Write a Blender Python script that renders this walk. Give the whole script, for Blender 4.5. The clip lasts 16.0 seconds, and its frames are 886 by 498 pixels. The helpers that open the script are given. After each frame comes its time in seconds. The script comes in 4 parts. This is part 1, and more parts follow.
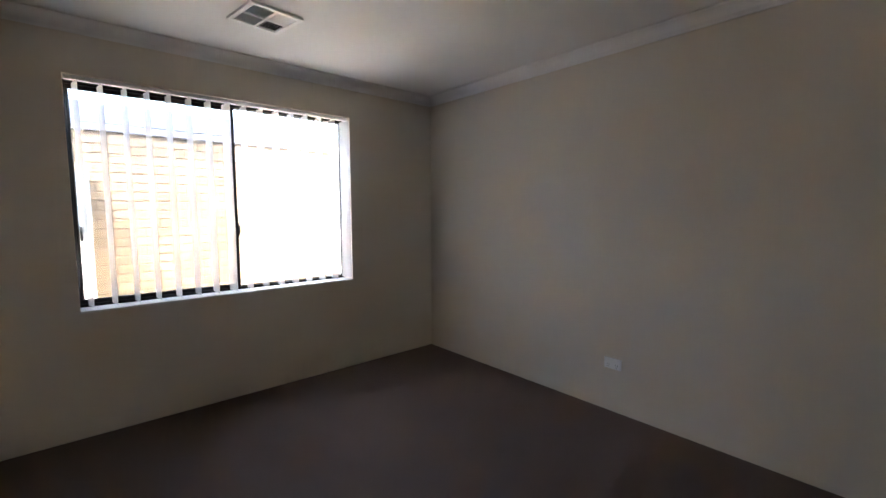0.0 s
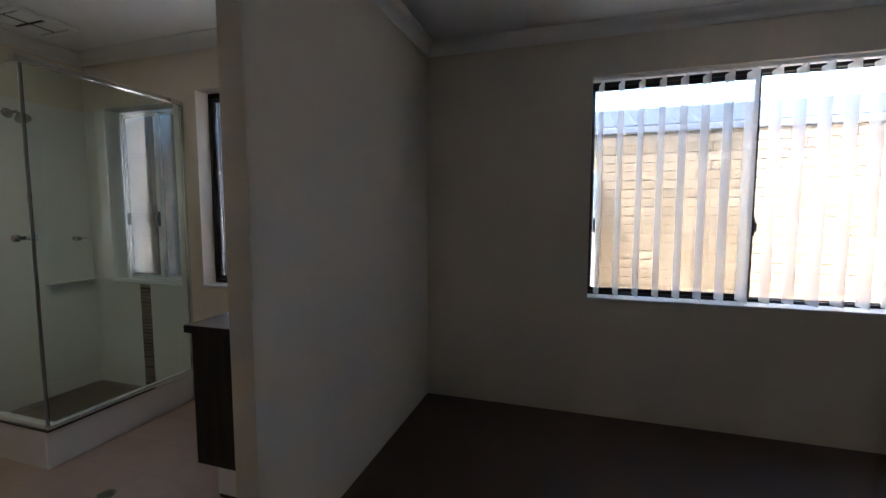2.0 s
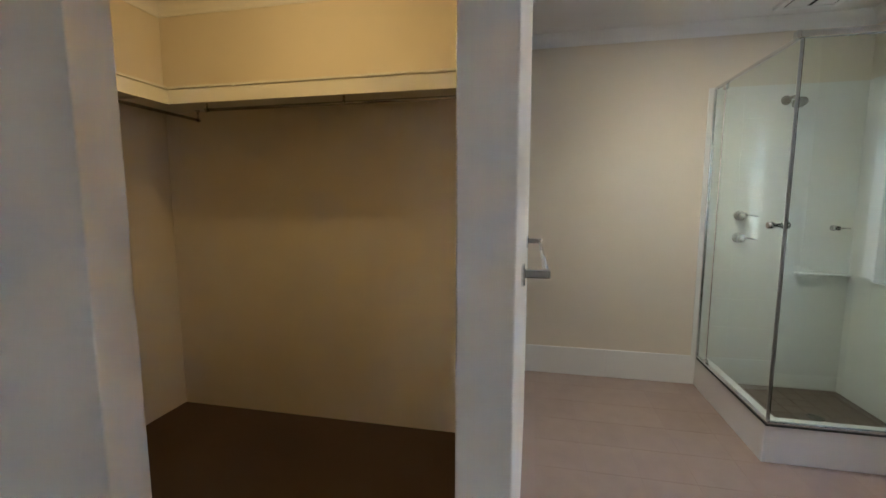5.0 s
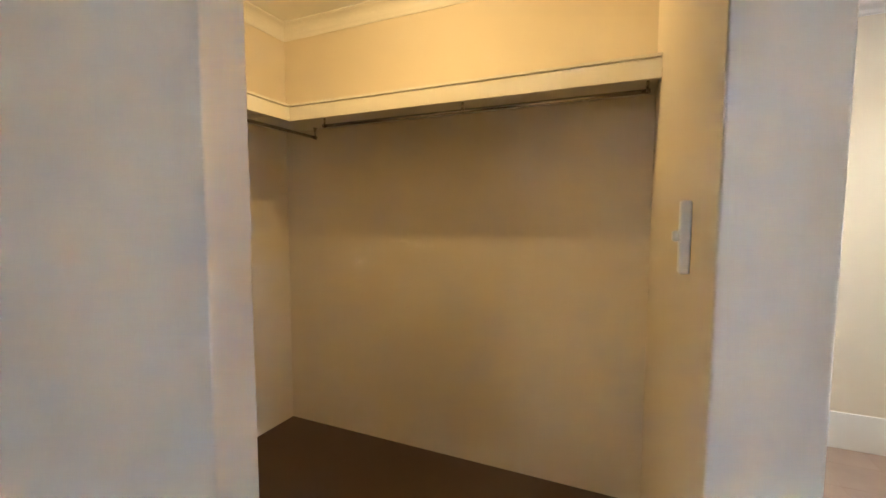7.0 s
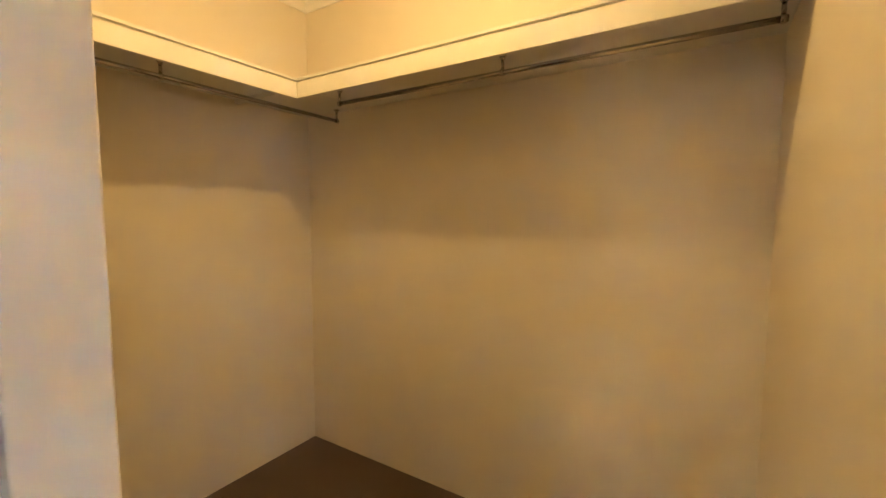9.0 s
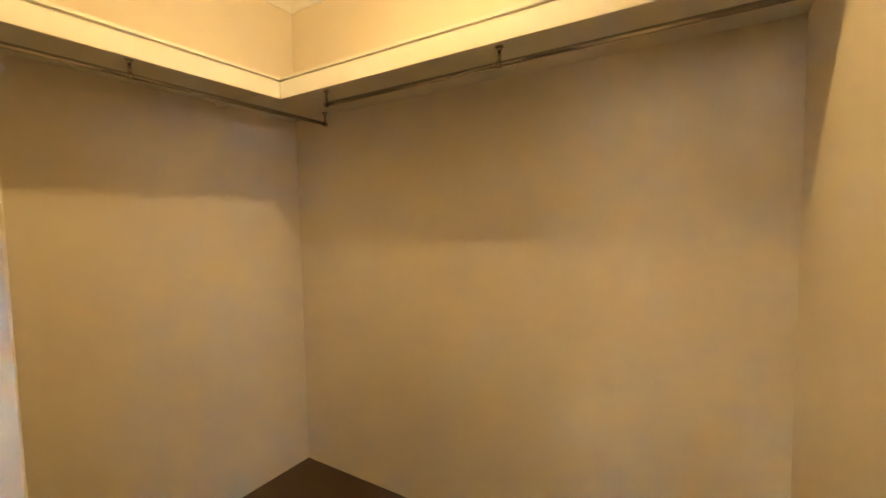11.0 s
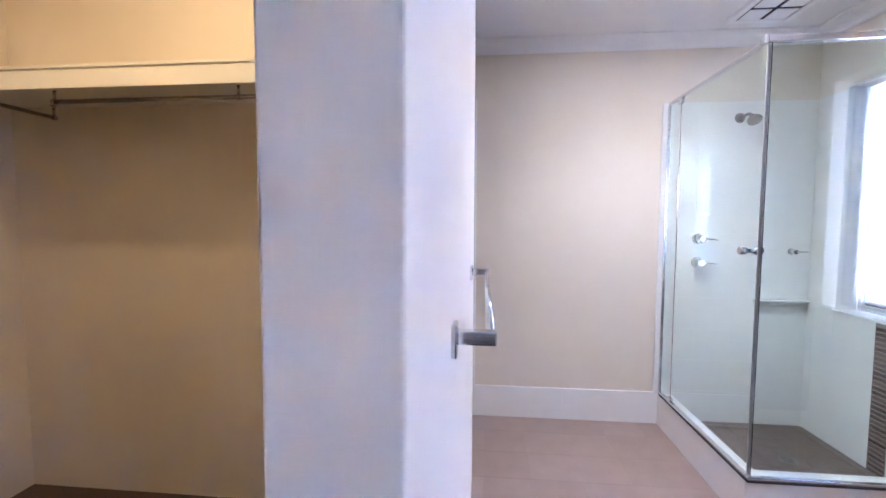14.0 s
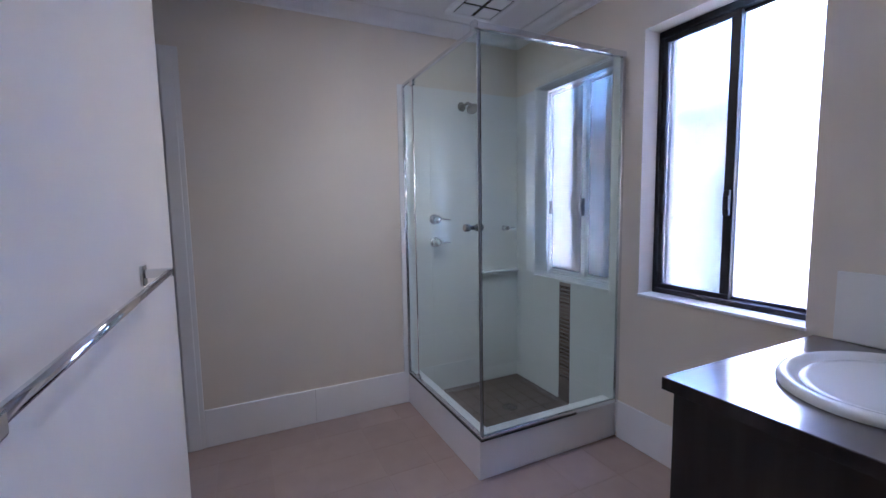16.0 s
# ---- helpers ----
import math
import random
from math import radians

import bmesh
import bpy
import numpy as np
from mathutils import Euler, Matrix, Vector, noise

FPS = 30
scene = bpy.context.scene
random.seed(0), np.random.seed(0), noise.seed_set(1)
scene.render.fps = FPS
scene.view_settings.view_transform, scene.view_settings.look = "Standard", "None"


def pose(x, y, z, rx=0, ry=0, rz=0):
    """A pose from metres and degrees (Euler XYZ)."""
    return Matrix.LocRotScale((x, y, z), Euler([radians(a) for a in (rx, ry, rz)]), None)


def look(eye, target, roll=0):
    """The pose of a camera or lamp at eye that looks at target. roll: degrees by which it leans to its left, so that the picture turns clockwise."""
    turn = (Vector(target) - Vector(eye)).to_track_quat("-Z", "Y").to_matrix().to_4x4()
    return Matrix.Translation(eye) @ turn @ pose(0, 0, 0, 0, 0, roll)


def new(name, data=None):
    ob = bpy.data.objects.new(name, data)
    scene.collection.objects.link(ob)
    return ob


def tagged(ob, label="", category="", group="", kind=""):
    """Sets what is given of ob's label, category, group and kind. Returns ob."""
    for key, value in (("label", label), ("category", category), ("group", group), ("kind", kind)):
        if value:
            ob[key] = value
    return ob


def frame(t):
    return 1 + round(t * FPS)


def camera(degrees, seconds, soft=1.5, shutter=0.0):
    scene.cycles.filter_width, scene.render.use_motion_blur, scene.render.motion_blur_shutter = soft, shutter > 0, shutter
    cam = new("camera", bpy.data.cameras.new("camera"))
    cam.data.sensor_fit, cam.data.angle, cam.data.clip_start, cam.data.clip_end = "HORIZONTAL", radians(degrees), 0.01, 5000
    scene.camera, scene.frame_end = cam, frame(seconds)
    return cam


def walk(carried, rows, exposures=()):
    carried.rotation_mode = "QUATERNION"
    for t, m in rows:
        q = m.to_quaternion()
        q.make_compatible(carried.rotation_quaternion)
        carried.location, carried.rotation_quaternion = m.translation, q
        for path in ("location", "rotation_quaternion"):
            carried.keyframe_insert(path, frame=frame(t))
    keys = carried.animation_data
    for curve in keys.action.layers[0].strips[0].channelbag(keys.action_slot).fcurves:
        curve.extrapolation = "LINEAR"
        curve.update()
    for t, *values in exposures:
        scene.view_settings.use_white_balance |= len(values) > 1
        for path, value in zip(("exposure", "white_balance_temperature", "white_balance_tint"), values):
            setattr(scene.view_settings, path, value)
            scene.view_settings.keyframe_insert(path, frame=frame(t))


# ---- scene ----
cam = camera(93.0, 16.0)
PATH = [
    (0, (1.081, -3.228, 1.36), (2.392, -1.729, 1.176), -0.1),
    (0.5, (1.095, -3.089, 1.334), (1.952, -1.294, 1.129), 0.2),
    (1, (1.131, -3.011, 1.271), (1.422, -1.037, 1.134), 0.4),
    (1.5, (1.068, -2.925, 1.267), (0.899, -0.939, 1.098), -0.1),
    (2, (0.992, -2.792, 1.295), (0.394, -0.89, 1.13), 0.0),
    (2.5, (0.863, -2.666, 1.285), (-0.073, -0.908, 1.101), -0.5),
    (3, (0.801, -2.621, 1.29), (-0.386, -1.021, 1.106), -0.5),
    (3.5, (0.767, -2.564, 1.289), (-0.865, -1.425, 1.09), 0.2),
    (4, (0.768, -2.53, 1.294), (-1.147, -1.993, 1.083), 0.8),
    (4.5, (0.772, -2.545, 1.3), (-1.215, -2.578, 1.076), 0.9),
    (5, (0.722, -2.597, 1.295), (-1.222, -3.009, 1.067), 0.0),
    (7.3, (0.504, -2.825, 1.292), (-1.304, -3.661, 1.121), -0.1),
    (7.5, (0.463, -2.844, 1.299), (-1.337, -3.692, 1.097), -0.4),
    (8, (0.329, -2.862, 1.286), (-1.431, -3.794, 1.092), -0.2),
    (10.5, (0.013, -2.929, 1.29), (-1.635, -4.05, 1.125), -0.3),
    (11, (0.022, -2.94, 1.277), (-1.672, -3.995, 1.149), -1.0),
    (11.5, (0.057, -2.930, 1.297), (-1.653, -3.959, 1.168), -0.8),
    (12, (0.126, -2.859, 1.3), (-1.58, -3.894, 1.156), -0.7),
    (12.5, (0.192, -2.793, 1.294), (-1.547, -3.77, 1.144), -1.3),
    (13, (0.254, -2.725, 1.292), (-1.577, -3.524, 1.192), -1.0),
    (13.5, (0.3, -2.652, 1.295), (-1.638, -3.136, 1.189), -1.2),
    (14, (0.317, -2.572, 1.295), (-1.669, -2.764, 1.167), 0.2),
    (14.5, (0.319, -2.518, 1.292), (-1.674, -2.458, 1.139), -0.1),
    (15, (0.255, -2.479, 1.292), (-1.717, -2.19, 1.128), -0.3),
    (15.5, (0.143, -2.436, 1.278), (-1.771, -1.873, 1.129), -0.5),
    (16, (0.069, -2.387, 1.267), (-1.727, -1.527, 1.075), -1.0),
]
EXPOSURES = [(0.0, 5.4, 6000, 10), (0.5, 5.0, 6000, 10), (1.0, 4.65, 5900, 9), (1.5, 4.55, 5700, 8), (2.0, 4.6, 5500, 8), (2.5, 4.9, 5500, 8), (3.0, 5.55, 5600, 9), (3.5, 5.95, 5600, 10), (4.0, 6.25, 5400, 9), (5.0, 6.2, 5400, 7), (7.5, 7.45, 5900, 10), (8.0, 7.5, 6200, 10), (11.0, 7.65, 5900, 10), (12.0, 7.55, 5500, 12), (12.5, 7.55, 5200, 16), (13.0, 7.8, 4900, 22), (13.5, 7.75, 4800, 24), (14.0, 7.35, 4650, 25), (14.5, 6.9, 4550, 27), (15.0, 6.75, 4500, 29), (15.5, 6.2, 4500, 27), (16.0, 5.9, 4500, 23)]
walk(cam, [(t, look(eye, target, roll)) for t, eye, target, roll in PATH], EXPOSURES)

# ---- world and large lights ----
world = bpy.data.worlds.new("sky")
scene.world = world
world.use_nodes = True
_wn = world.node_tree
_sky = _wn.nodes.new("ShaderNodeTexSky")
_sky.sky_type = "NISHITA"
_sky.sun_disc = False
SUN_ELEV, SUN_AZ = radians(62), radians(256)
_sky.sun_elevation = SUN_ELEV
_sky.sun_rotation = SUN_AZ
_sky.dust_density, _sky.ozone_density = 4.0, 0.4
_bg = _wn.nodes["Background"]
_bg.inputs["Strength"].default_value = 0.15
_wn.links.new(_sky.outputs["Color"], _bg.inputs["Color"])

sun_data = bpy.data.lights.new("sun", "SUN")
sun_data.energy, sun_data.angle, sun_data.color = 2.0, radians(0.55), (1.0, 0.95, 0.87)
sun = new("sun", sun_data)
_sd = Vector((math.sin(SUN_AZ) * math.cos(SUN_ELEV), math.cos(SUN_AZ) * math.cos(SUN_ELEV), math.sin(SUN_ELEV)))
sun.rotation_euler = _sd.to_track_quat("Z", "Y").to_euler()

# warm globe in the walk-in robe
globe_data = bpy.data.lights.new("robe_globe_light", "POINT")
globe_data.energy, globe_data.shadow_soft_size, globe_data.color = 0.112, 0.032, (1.0, 0.62, 0.21)
globe = new("robe_globe_light", globe_data)
globe.location = (-0.63, -3.64, 2.325)

# warm-white downlight in the ensuite ceiling
down_data = bpy.data.lights.new("ensuite_downlight", "SPOT")
down_data.energy, down_data.shadow_soft_size, down_data.color = 0.50, 0.12, (1.0, 0.84, 0.61)
down_data.spot_size, down_data.spot_blend = radians(135), 1.0
down = new("ensuite_downlight", down_data)
down.location = (-1.56, -1.70, 2.40)

# ---- materials ----


def mat(name, color, rough=0.6, metal=0.0, spec=0.5):
    m = bpy.data.materials.new(name)
    m.use_nodes = True
    b = m.node_tree.nodes["Principled BSDF"]
    b.inputs["Base Color"].default_value = (*color, 1)
    b.inputs["Roughness"].default_value = rough
    b.inputs["Metallic"].default_value = metal
    b.inputs["Specular IOR Level"].default_value = spec
    return m


def node(m, kind, **values):
    n = m.node_tree.nodes.new(kind)
    for k, v in values.items():
        n.inputs[k].default_value = v
    return n


def link(m, a, b):
    m.node_tree.links.new(a, b)


def coords(m):
    return m.node_tree.nodes.new("ShaderNodeNewGeometry").outputs["Position"]


def vary(m, color, color2, scale, detail=4.0, lo=0.35, hi=0.65, stretch=None):
    """Noise between two colours, on world coordinates."""
    p = coords(m)
    if stretch:
        mp = node(m, "ShaderNodeMapping", Scale=stretch)
        link(m, p, mp.inputs["Vector"])
        p = mp.outputs["Vector"]
    nz = node(m, "ShaderNodeTexNoise", Scale=scale, Detail=detail)
    link(m, p, nz.inputs["Vector"])
    r = m.node_tree.nodes.new("ShaderNodeValToRGB")
    r.color_ramp.elements[0].position, r.color_ramp.elements[1].position = lo, hi
    r.color_ramp.elements[0].color, r.color_ramp.elements[1].color = (*color, 1), (*color2, 1)
    link(m, nz.outputs["Fac"], r.inputs["Fac"])
    link(m, r.outputs["Color"], m.node_tree.nodes["Principled BSDF"].inputs["Base Color"])
    return r


def bump(m, scale, strength, dist=0.002, detail=3.0, stretch=None):
    p = coords(m)
    if stretch:
        mp = node(m, "ShaderNodeMapping", Scale=stretch)
        link(m, p, mp.inputs["Vector"])
        p = mp.outputs["Vector"]
    nz = node(m, "ShaderNodeTexNoise", Scale=scale, Detail=detail)
    link(m, p, nz.inputs["Vector"])
    b = node(m, "ShaderNodeBump", Strength=strength, Distance=dist)
    link(m, nz.outputs["Fac"], b.inputs["Height"])
    link(m, b.outputs["Normal"], m.node_tree.nodes["Principled BSDF"].inputs["Normal"])


def tint_by_piece(m, color, color2):
    """Each piece takes its own mix of two colours."""
    oi = m.node_tree.nodes.new("ShaderNodeObjectInfo")
    r = m.node_tree.nodes.new("ShaderNodeValToRGB")
    r.color_ramp.elements[0].color, r.color_ramp.elements[1].color = (*color, 1), (*color2, 1)
    link(m, oi.outputs["Random"], r.inputs["Fac"])
    return r


def mixed(m, ramp, scale, dark=0.85, stretch=None):
    """Multiply a ramp's colour by fine noise."""
    p = coords(m)
    if stretch:
        mp = node(m, "ShaderNodeMapping", Scale=stretch)
        link(m, p, mp.inputs["Vector"])
        p = mp.outputs["Vector"]
    nz = node(m, "ShaderNodeTexNoise", Scale=scale, Detail=5.0)
    link(m, p, nz.inputs["Vector"])
    rr = m.node_tree.nodes.new("ShaderNodeMapRange")
    rr.inputs["From Min"].default_value, rr.inputs["From Max"].default_value = 0.3, 0.7
    rr.inputs["To Min"].default_value, rr.inputs["To Max"].default_value = dark, 1.0
    link(m, nz.outputs["Fac"], rr.inputs["Value"])
    mx = m.node_tree.nodes.new("ShaderNodeMix")
    mx.data_type, mx.blend_type = "RGBA", "MULTIPLY"
    mx.inputs[0].default_value = 1.0
    link(m, ramp.outputs["Color"], mx.inputs[6])
    link(m, rr.outputs["Result"], mx.inputs[7])
    link(m, mx.outputs[2], m.node_tree.nodes["Principled BSDF"].inputs["Base Color"])


M_WALL = mat("cream_wall_paint", (0.72, 0.67, 0.585), 0.75, spec=0.25)
vary(M_WALL, (0.72, 0.655, 0.552), (0.75, 0.685, 0.582), 1.3, 5.0, 0.3, 0.7)
bump(M_WALL, 260, 0.12, 0.001)
M_CEIL = mat("white_ceiling_paint", (0.78, 0.77, 0.74), 0.85, spec=0.2)
vary(M_CEIL, (0.81, 0.80, 0.78), (0.84, 0.83, 0.81), 1.7)
bump(M_CEIL, 220, 0.08, 0.001)
M_WHITE = mat("white_gloss_paint", (0.78, 0.77, 0.74), 0.4)
bump(M_WHITE, 90, 0.05, 0.001)
M_CARPET = mat("brown_loop_carpet", (0.13, 0.10, 0.085), 0.95, spec=0.1)
_r = vary(M_CARPET, (0.084, 0.056, 0.043), (0.172, 0.120, 0.091), 320, 4.0, 0.3, 0.7)
mixed(M_CARPET, _r, 2.2, 0.86)
M_CARPET.node_tree.nodes["Principled BSDF"].inputs["Sheen Weight"].default_value = 0.12
M_CARPET.node_tree.nodes["Principled BSDF"].inputs["Sheen Roughness"].default_value = 0.35
M_CARPET.node_tree.nodes["Principled BSDF"].inputs["Sheen Tint"].default_value = (0.85, 0.70, 0.60, 1)
bump(M_CARPET, 420, 0.9, 0.006, 4.0)
M_FTILE = mat("taupe_floor_tile", (0.37, 0.29, 0.25), 0.30)
_r = tint_by_piece(M_FTILE, (0.345, 0.262, 0.222), (0.370, 0.284, 0.243))
mixed(M_FTILE, _r, 9, 0.9)
bump(M_FTILE, 40, 0.06, 0.001)
M_GROUT = mat("taupe_grout", (0.365, 0.282, 0.242), 0.6)
bump(M_GROUT, 200, 0.3)
M_WTILE = mat("white_glazed_tile", (0.80, 0.80, 0.77), 0.04)
bump(M_WTILE, 9, 0.02, 0.001)
M_WGROUT = mat("white_grout", (0.80, 0.80, 0.77), 0.4)
M_HOB = mat("white_hob_tile", (0.85, 0.845, 0.83), 0.16)
bump(M_HOB, 14, 0.04, 0.001)
M_STILE = mat("brown_shower_floor_tile", (0.14, 0.105, 0.08), 0.4)
_r = tint_by_piece(M_STILE, (0.125, 0.093, 0.07), (0.155, 0.118, 0.092))
mixed(M_STILE, _r, 25, 0.8)
M_SGROUT = mat("brown_shower_grout", (0.125, 0.096, 0.075), 0.6)
bump(M_SGROUT, 200, 0.3)
M_MBED = mat("beige_mosaic_grout", (0.27, 0.215, 0.18), 0.6)
bump(M_MBED, 200, 0.3)
M_MOSAIC = mat("brown_mosaic_glass", (0.09, 0.055, 0.045), 0.2)
_r = tint_by_piece(M_MOSAIC, (0.05, 0.03, 0.026), (0.20, 0.135, 0.115))
mixed(M_MOSAIC, _r, 60, 0.8)
M_LAMINATE = mat("dark_woodgrain_laminate", (0.02, 0.015, 0.014), 0.5, spec=0.3)
vary(M_LAMINATE, (0.009, 0.006, 0.006), (0.028, 0.020, 0.018), 22, 6.0, 0.3, 0.7, (1.0, 1.0, 0.06))
bump(M_LAMINATE, 60, 0.1, 0.001, 3.0, (1, 1, 0.08))
M_BENCH = mat("dark_benchtop_laminate", (0.03, 0.024, 0.022), 0.30)
M_BENCH.node_tree.nodes["Principled BSDF"].inputs["Coat Weight"].default_value = 1.0
M_BENCH.node_tree.nodes["Principled BSDF"].inputs["Coat Roughness"].default_value = 0.13
M_BENCH.node_tree.nodes["Principled BSDF"].inputs["Coat IOR"].default_value = 2.2
vary(M_BENCH, (0.020, 0.015, 0.014), (0.045, 0.035, 0.031), 16, 6.0, 0.3, 0.7, (1.0, 0.06, 1.0))
M_CERAMIC = mat("white_basin_ceramic", (0.80, 0.80, 0.79), 0.12)
bump(M_CERAMIC, 6, 0.03, 0.001)
M_CHROME = mat("polished_chrome", (0.75, 0.76, 0.78), 0.09, 1.0)
bump(M_CHROME, 30, 0.03, 0.001)
M_ALU = mat("bright_aluminium", (0.72, 0.73, 0.75), 0.24, 1.0)
bump(M_ALU, 120, 0.05, 0.001, 2.0, (1, 1, 0.05))
M_STEEL = mat("chromed_steel_tube", (0.46, 0.44, 0.42), 0.20, 1.0)
M_BLACK = mat("black_powder_coat", (0.014, 0.014, 0.016), 0.42)
bump(M_BLACK, 400, 0.1, 0.0005)
M_GREYFRAME = mat("grey_aluminium_frame", (0.62, 0.63, 0.64), 0.4)
bump(M_GREYFRAME, 300, 0.1, 0.0005)
M_LATCH = mat("dark_grey_latch", (0.10, 0.10, 0.105), 0.4)
M_DARK = mat("dark_shadow_gap_plastic", (0.02, 0.02, 0.02), 0.7)
M_PLASTIC = mat("white_plastic", (0.86, 0.86, 0.85), 0.35)
M_SHELF = mat("white_melamine_shelf", (0.72, 0.70, 0.65), 0.4)
bump(M_SHELF, 60, 0.04, 0.001)
M_RUBBER = mat("clear_grey_seal", (0.30, 0.31, 0.31), 0.4)


def glass_mat(name, color, rough):
    m = mat(name, color, rough)
    b = m.node_tree.nodes["Principled BSDF"]
    b.inputs["Transmission Weight"].default_value = 1.0
    b.inputs["IOR"].default_value = 1.5
    return m


M_GLASS = glass_mat("clear_glass", (0.97, 0.99, 0.98), 0.0)
M_SGLASS = glass_mat("toughened_shower_glass", (0.87, 0.97, 0.935), 0.0)
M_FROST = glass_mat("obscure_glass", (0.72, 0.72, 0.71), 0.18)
# darker copy of the obscure glass: dimness behind the mesh put into its colour
M_FROSTDIM = glass_mat("obscure_glass_mesh_dimmed", (0.36, 0.365, 0.37), 0.16)
# shower panes: obscure glass coloured nearly black to hold down the daylight
M_FROST2 = glass_mat("dimmed_obscure_glass_left", (0.080, 0.074, 0.066), 0.30)
M_FROST3 = glass_mat("dimmed_obscure_glass_right", (0.055, 0.057, 0.060), 0.26)


def scatter(m, share, color):
    """Patterned glass scatters a share of the light that goes through it."""
    t = node(m, "ShaderNodeBsdfTranslucent", Color=(*color, 1))
    mx = node(m, "ShaderNodeMixShader", Fac=share)
    link(m, m.node_tree.nodes["Principled BSDF"].outputs[0], mx.inputs[1])
    link(m, t.outputs[0], mx.inputs[2])
    link(m, mx.outputs[0], m.node_tree.nodes["Material Output"].inputs["Surface"])


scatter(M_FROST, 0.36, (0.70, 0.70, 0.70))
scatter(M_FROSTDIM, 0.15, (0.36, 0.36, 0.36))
# pane brightness is set here by near-black scatter colours
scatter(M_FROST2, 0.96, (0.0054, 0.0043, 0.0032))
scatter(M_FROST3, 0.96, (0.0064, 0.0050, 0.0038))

# the smooth outer face of the patterned panes
M_CLEARFACE = mat("clear_outer_glass_face", (0.9, 0.9, 0.9), 0.1)
_c = node(M_CLEARFACE, "ShaderNodeBsdfTransparent", Color=(0.96, 0.97, 0.97, 1))
link(M_CLEARFACE, _c.outputs[0], M_CLEARFACE.node_tree.nodes["Material Output"].inputs["Surface"])

# fly screen: a fine dark mesh, open for a good half of its area
M_SCREEN = mat("charcoal_fly_mesh", (0.02, 0.02, 0.021), 0.7, spec=0.2)
_c = node(M_SCREEN, "ShaderNodeBsdfTransparent", Color=(1, 1, 1, 1))
_w = node(M_SCREEN, "ShaderNodeMixShader", Fac=0.72)
link(M_SCREEN, M_SCREEN.node_tree.nodes["Principled BSDF"].outputs[0], _w.inputs[1])
link(M_SCREEN, _c.outputs[0], _w.inputs[2])
link(M_SCREEN, _w.outputs[0], M_SCREEN.node_tree.nodes["Material Output"].inputs["Surface"])

# blind fabric: an open weave that lets most of the light through
M_SLAT = mat("white_blind_fabric", (0.88, 0.88, 0.87), 0.7, spec=0.2)
bump(M_SLAT, 600, 0.15, 0.0006)
_t = node(M_SLAT, "ShaderNodeBsdfTranslucent", Color=(1.0, 1.0, 1.0, 1))
_m = node(M_SLAT, "ShaderNodeMixShader", Fac=0.85)
link(M_SLAT, M_SLAT.node_tree.nodes["Principled BSDF"].outputs[0], _m.inputs[1])
link(M_SLAT, _t.outputs[0], _m.inputs[2])
_c = node(M_SLAT, "ShaderNodeBsdfTransparent", Color=(1, 1, 1, 1))
_w = node(M_SLAT, "ShaderNodeMixShader", Fac=0.30)
link(M_SLAT, _m.outputs[0], _w.inputs[1])
link(M_SLAT, _c.outputs[0], _w.inputs[2])
link(M_SLAT, _w.outputs[0], M_SLAT.node_tree.nodes["Material Output"].inputs["Surface"])

M_BRICK = mat("cream_face_brick", (0.55, 0.42, 0.28), 0.85, spec=0.2)
_r = tint_by_piece(M_BRICK, (0.25, 0.188, 0.118), (0.31, 0.238, 0.160))
mixed(M_BRICK, _r, 30, 0.8)
bump(M_BRICK, 90, 0.5, 0.004)
M_BRICKREST = mat("cream_face_brick_field", (0.54, 0.41, 0.27), 0.85, spec=0.2)
vary(M_BRICKREST, (0.25, 0.188, 0.118), (0.31, 0.238, 0.160), 5)
bump(M_BRICKREST, 90, 0.5, 0.004)
M_MORTAR = mat("pale_tan_mortar", (0.185, 0.148, 0.112), 0.95)
bump(M_MORTAR, 150, 0.5, 0.004)
M_ROOF = mat("blue_grey_roof_sheet", (0.06, 0.07, 0.09), 0.8, spec=0.2)
vary(M_ROOF, (0.026, 0.031, 0.041), (0.033, 0.038, 0.049), 3)
M_GUTTER = mat("pale_gutter_steel", (0.14, 0.15, 0.17), 0.7, spec=0.2)
vary(M_GUTTER, (0.12, 0.128, 0.148), (0.15, 0.158, 0.178), 5)
M_METER = mat("grey_painted_steel_box", (0.19, 0.22, 0.24), 0.5)
vary(M_METER, (0.175, 0.205, 0.225), (0.205, 0.235, 0.255), 8)
M_PAVING = mat("sandy_ground", (0.36, 0.30, 0.24), 0.95)
vary(M_PAVING, (0.50, 0.45, 0.38), (0.62, 0.56, 0.48), 4, 6)
bump(M_PAVING, 60, 0.6, 0.01)
M_RENDER = mat("cream_outer_render", (0.55, 0.47, 0.37), 0.9)
vary(M_RENDER, (0.52, 0.44, 0.34), (0.58, 0.50, 0.40), 2)

# warm yellow of the unseen wall that reflects sun into the side window
M_BOUNCE = mat("warm_bounce_stone", (0.62, 0.46, 0.29), 0.9)
vary(M_BOUNCE, (0.58, 0.46, 0.31), (0.64, 0.52, 0.37), 3)

M_LAMP = mat("lit_lamp_glass", (1, 0.9, 0.75), 0.3)
_b = M_LAMP.node_tree.nodes["Principled BSDF"]
_b.inputs["Emission Color"].default_value = (1.0, 0.80, 0.55, 1)
_b.inputs["Emission Strength"].default_value = 7.0

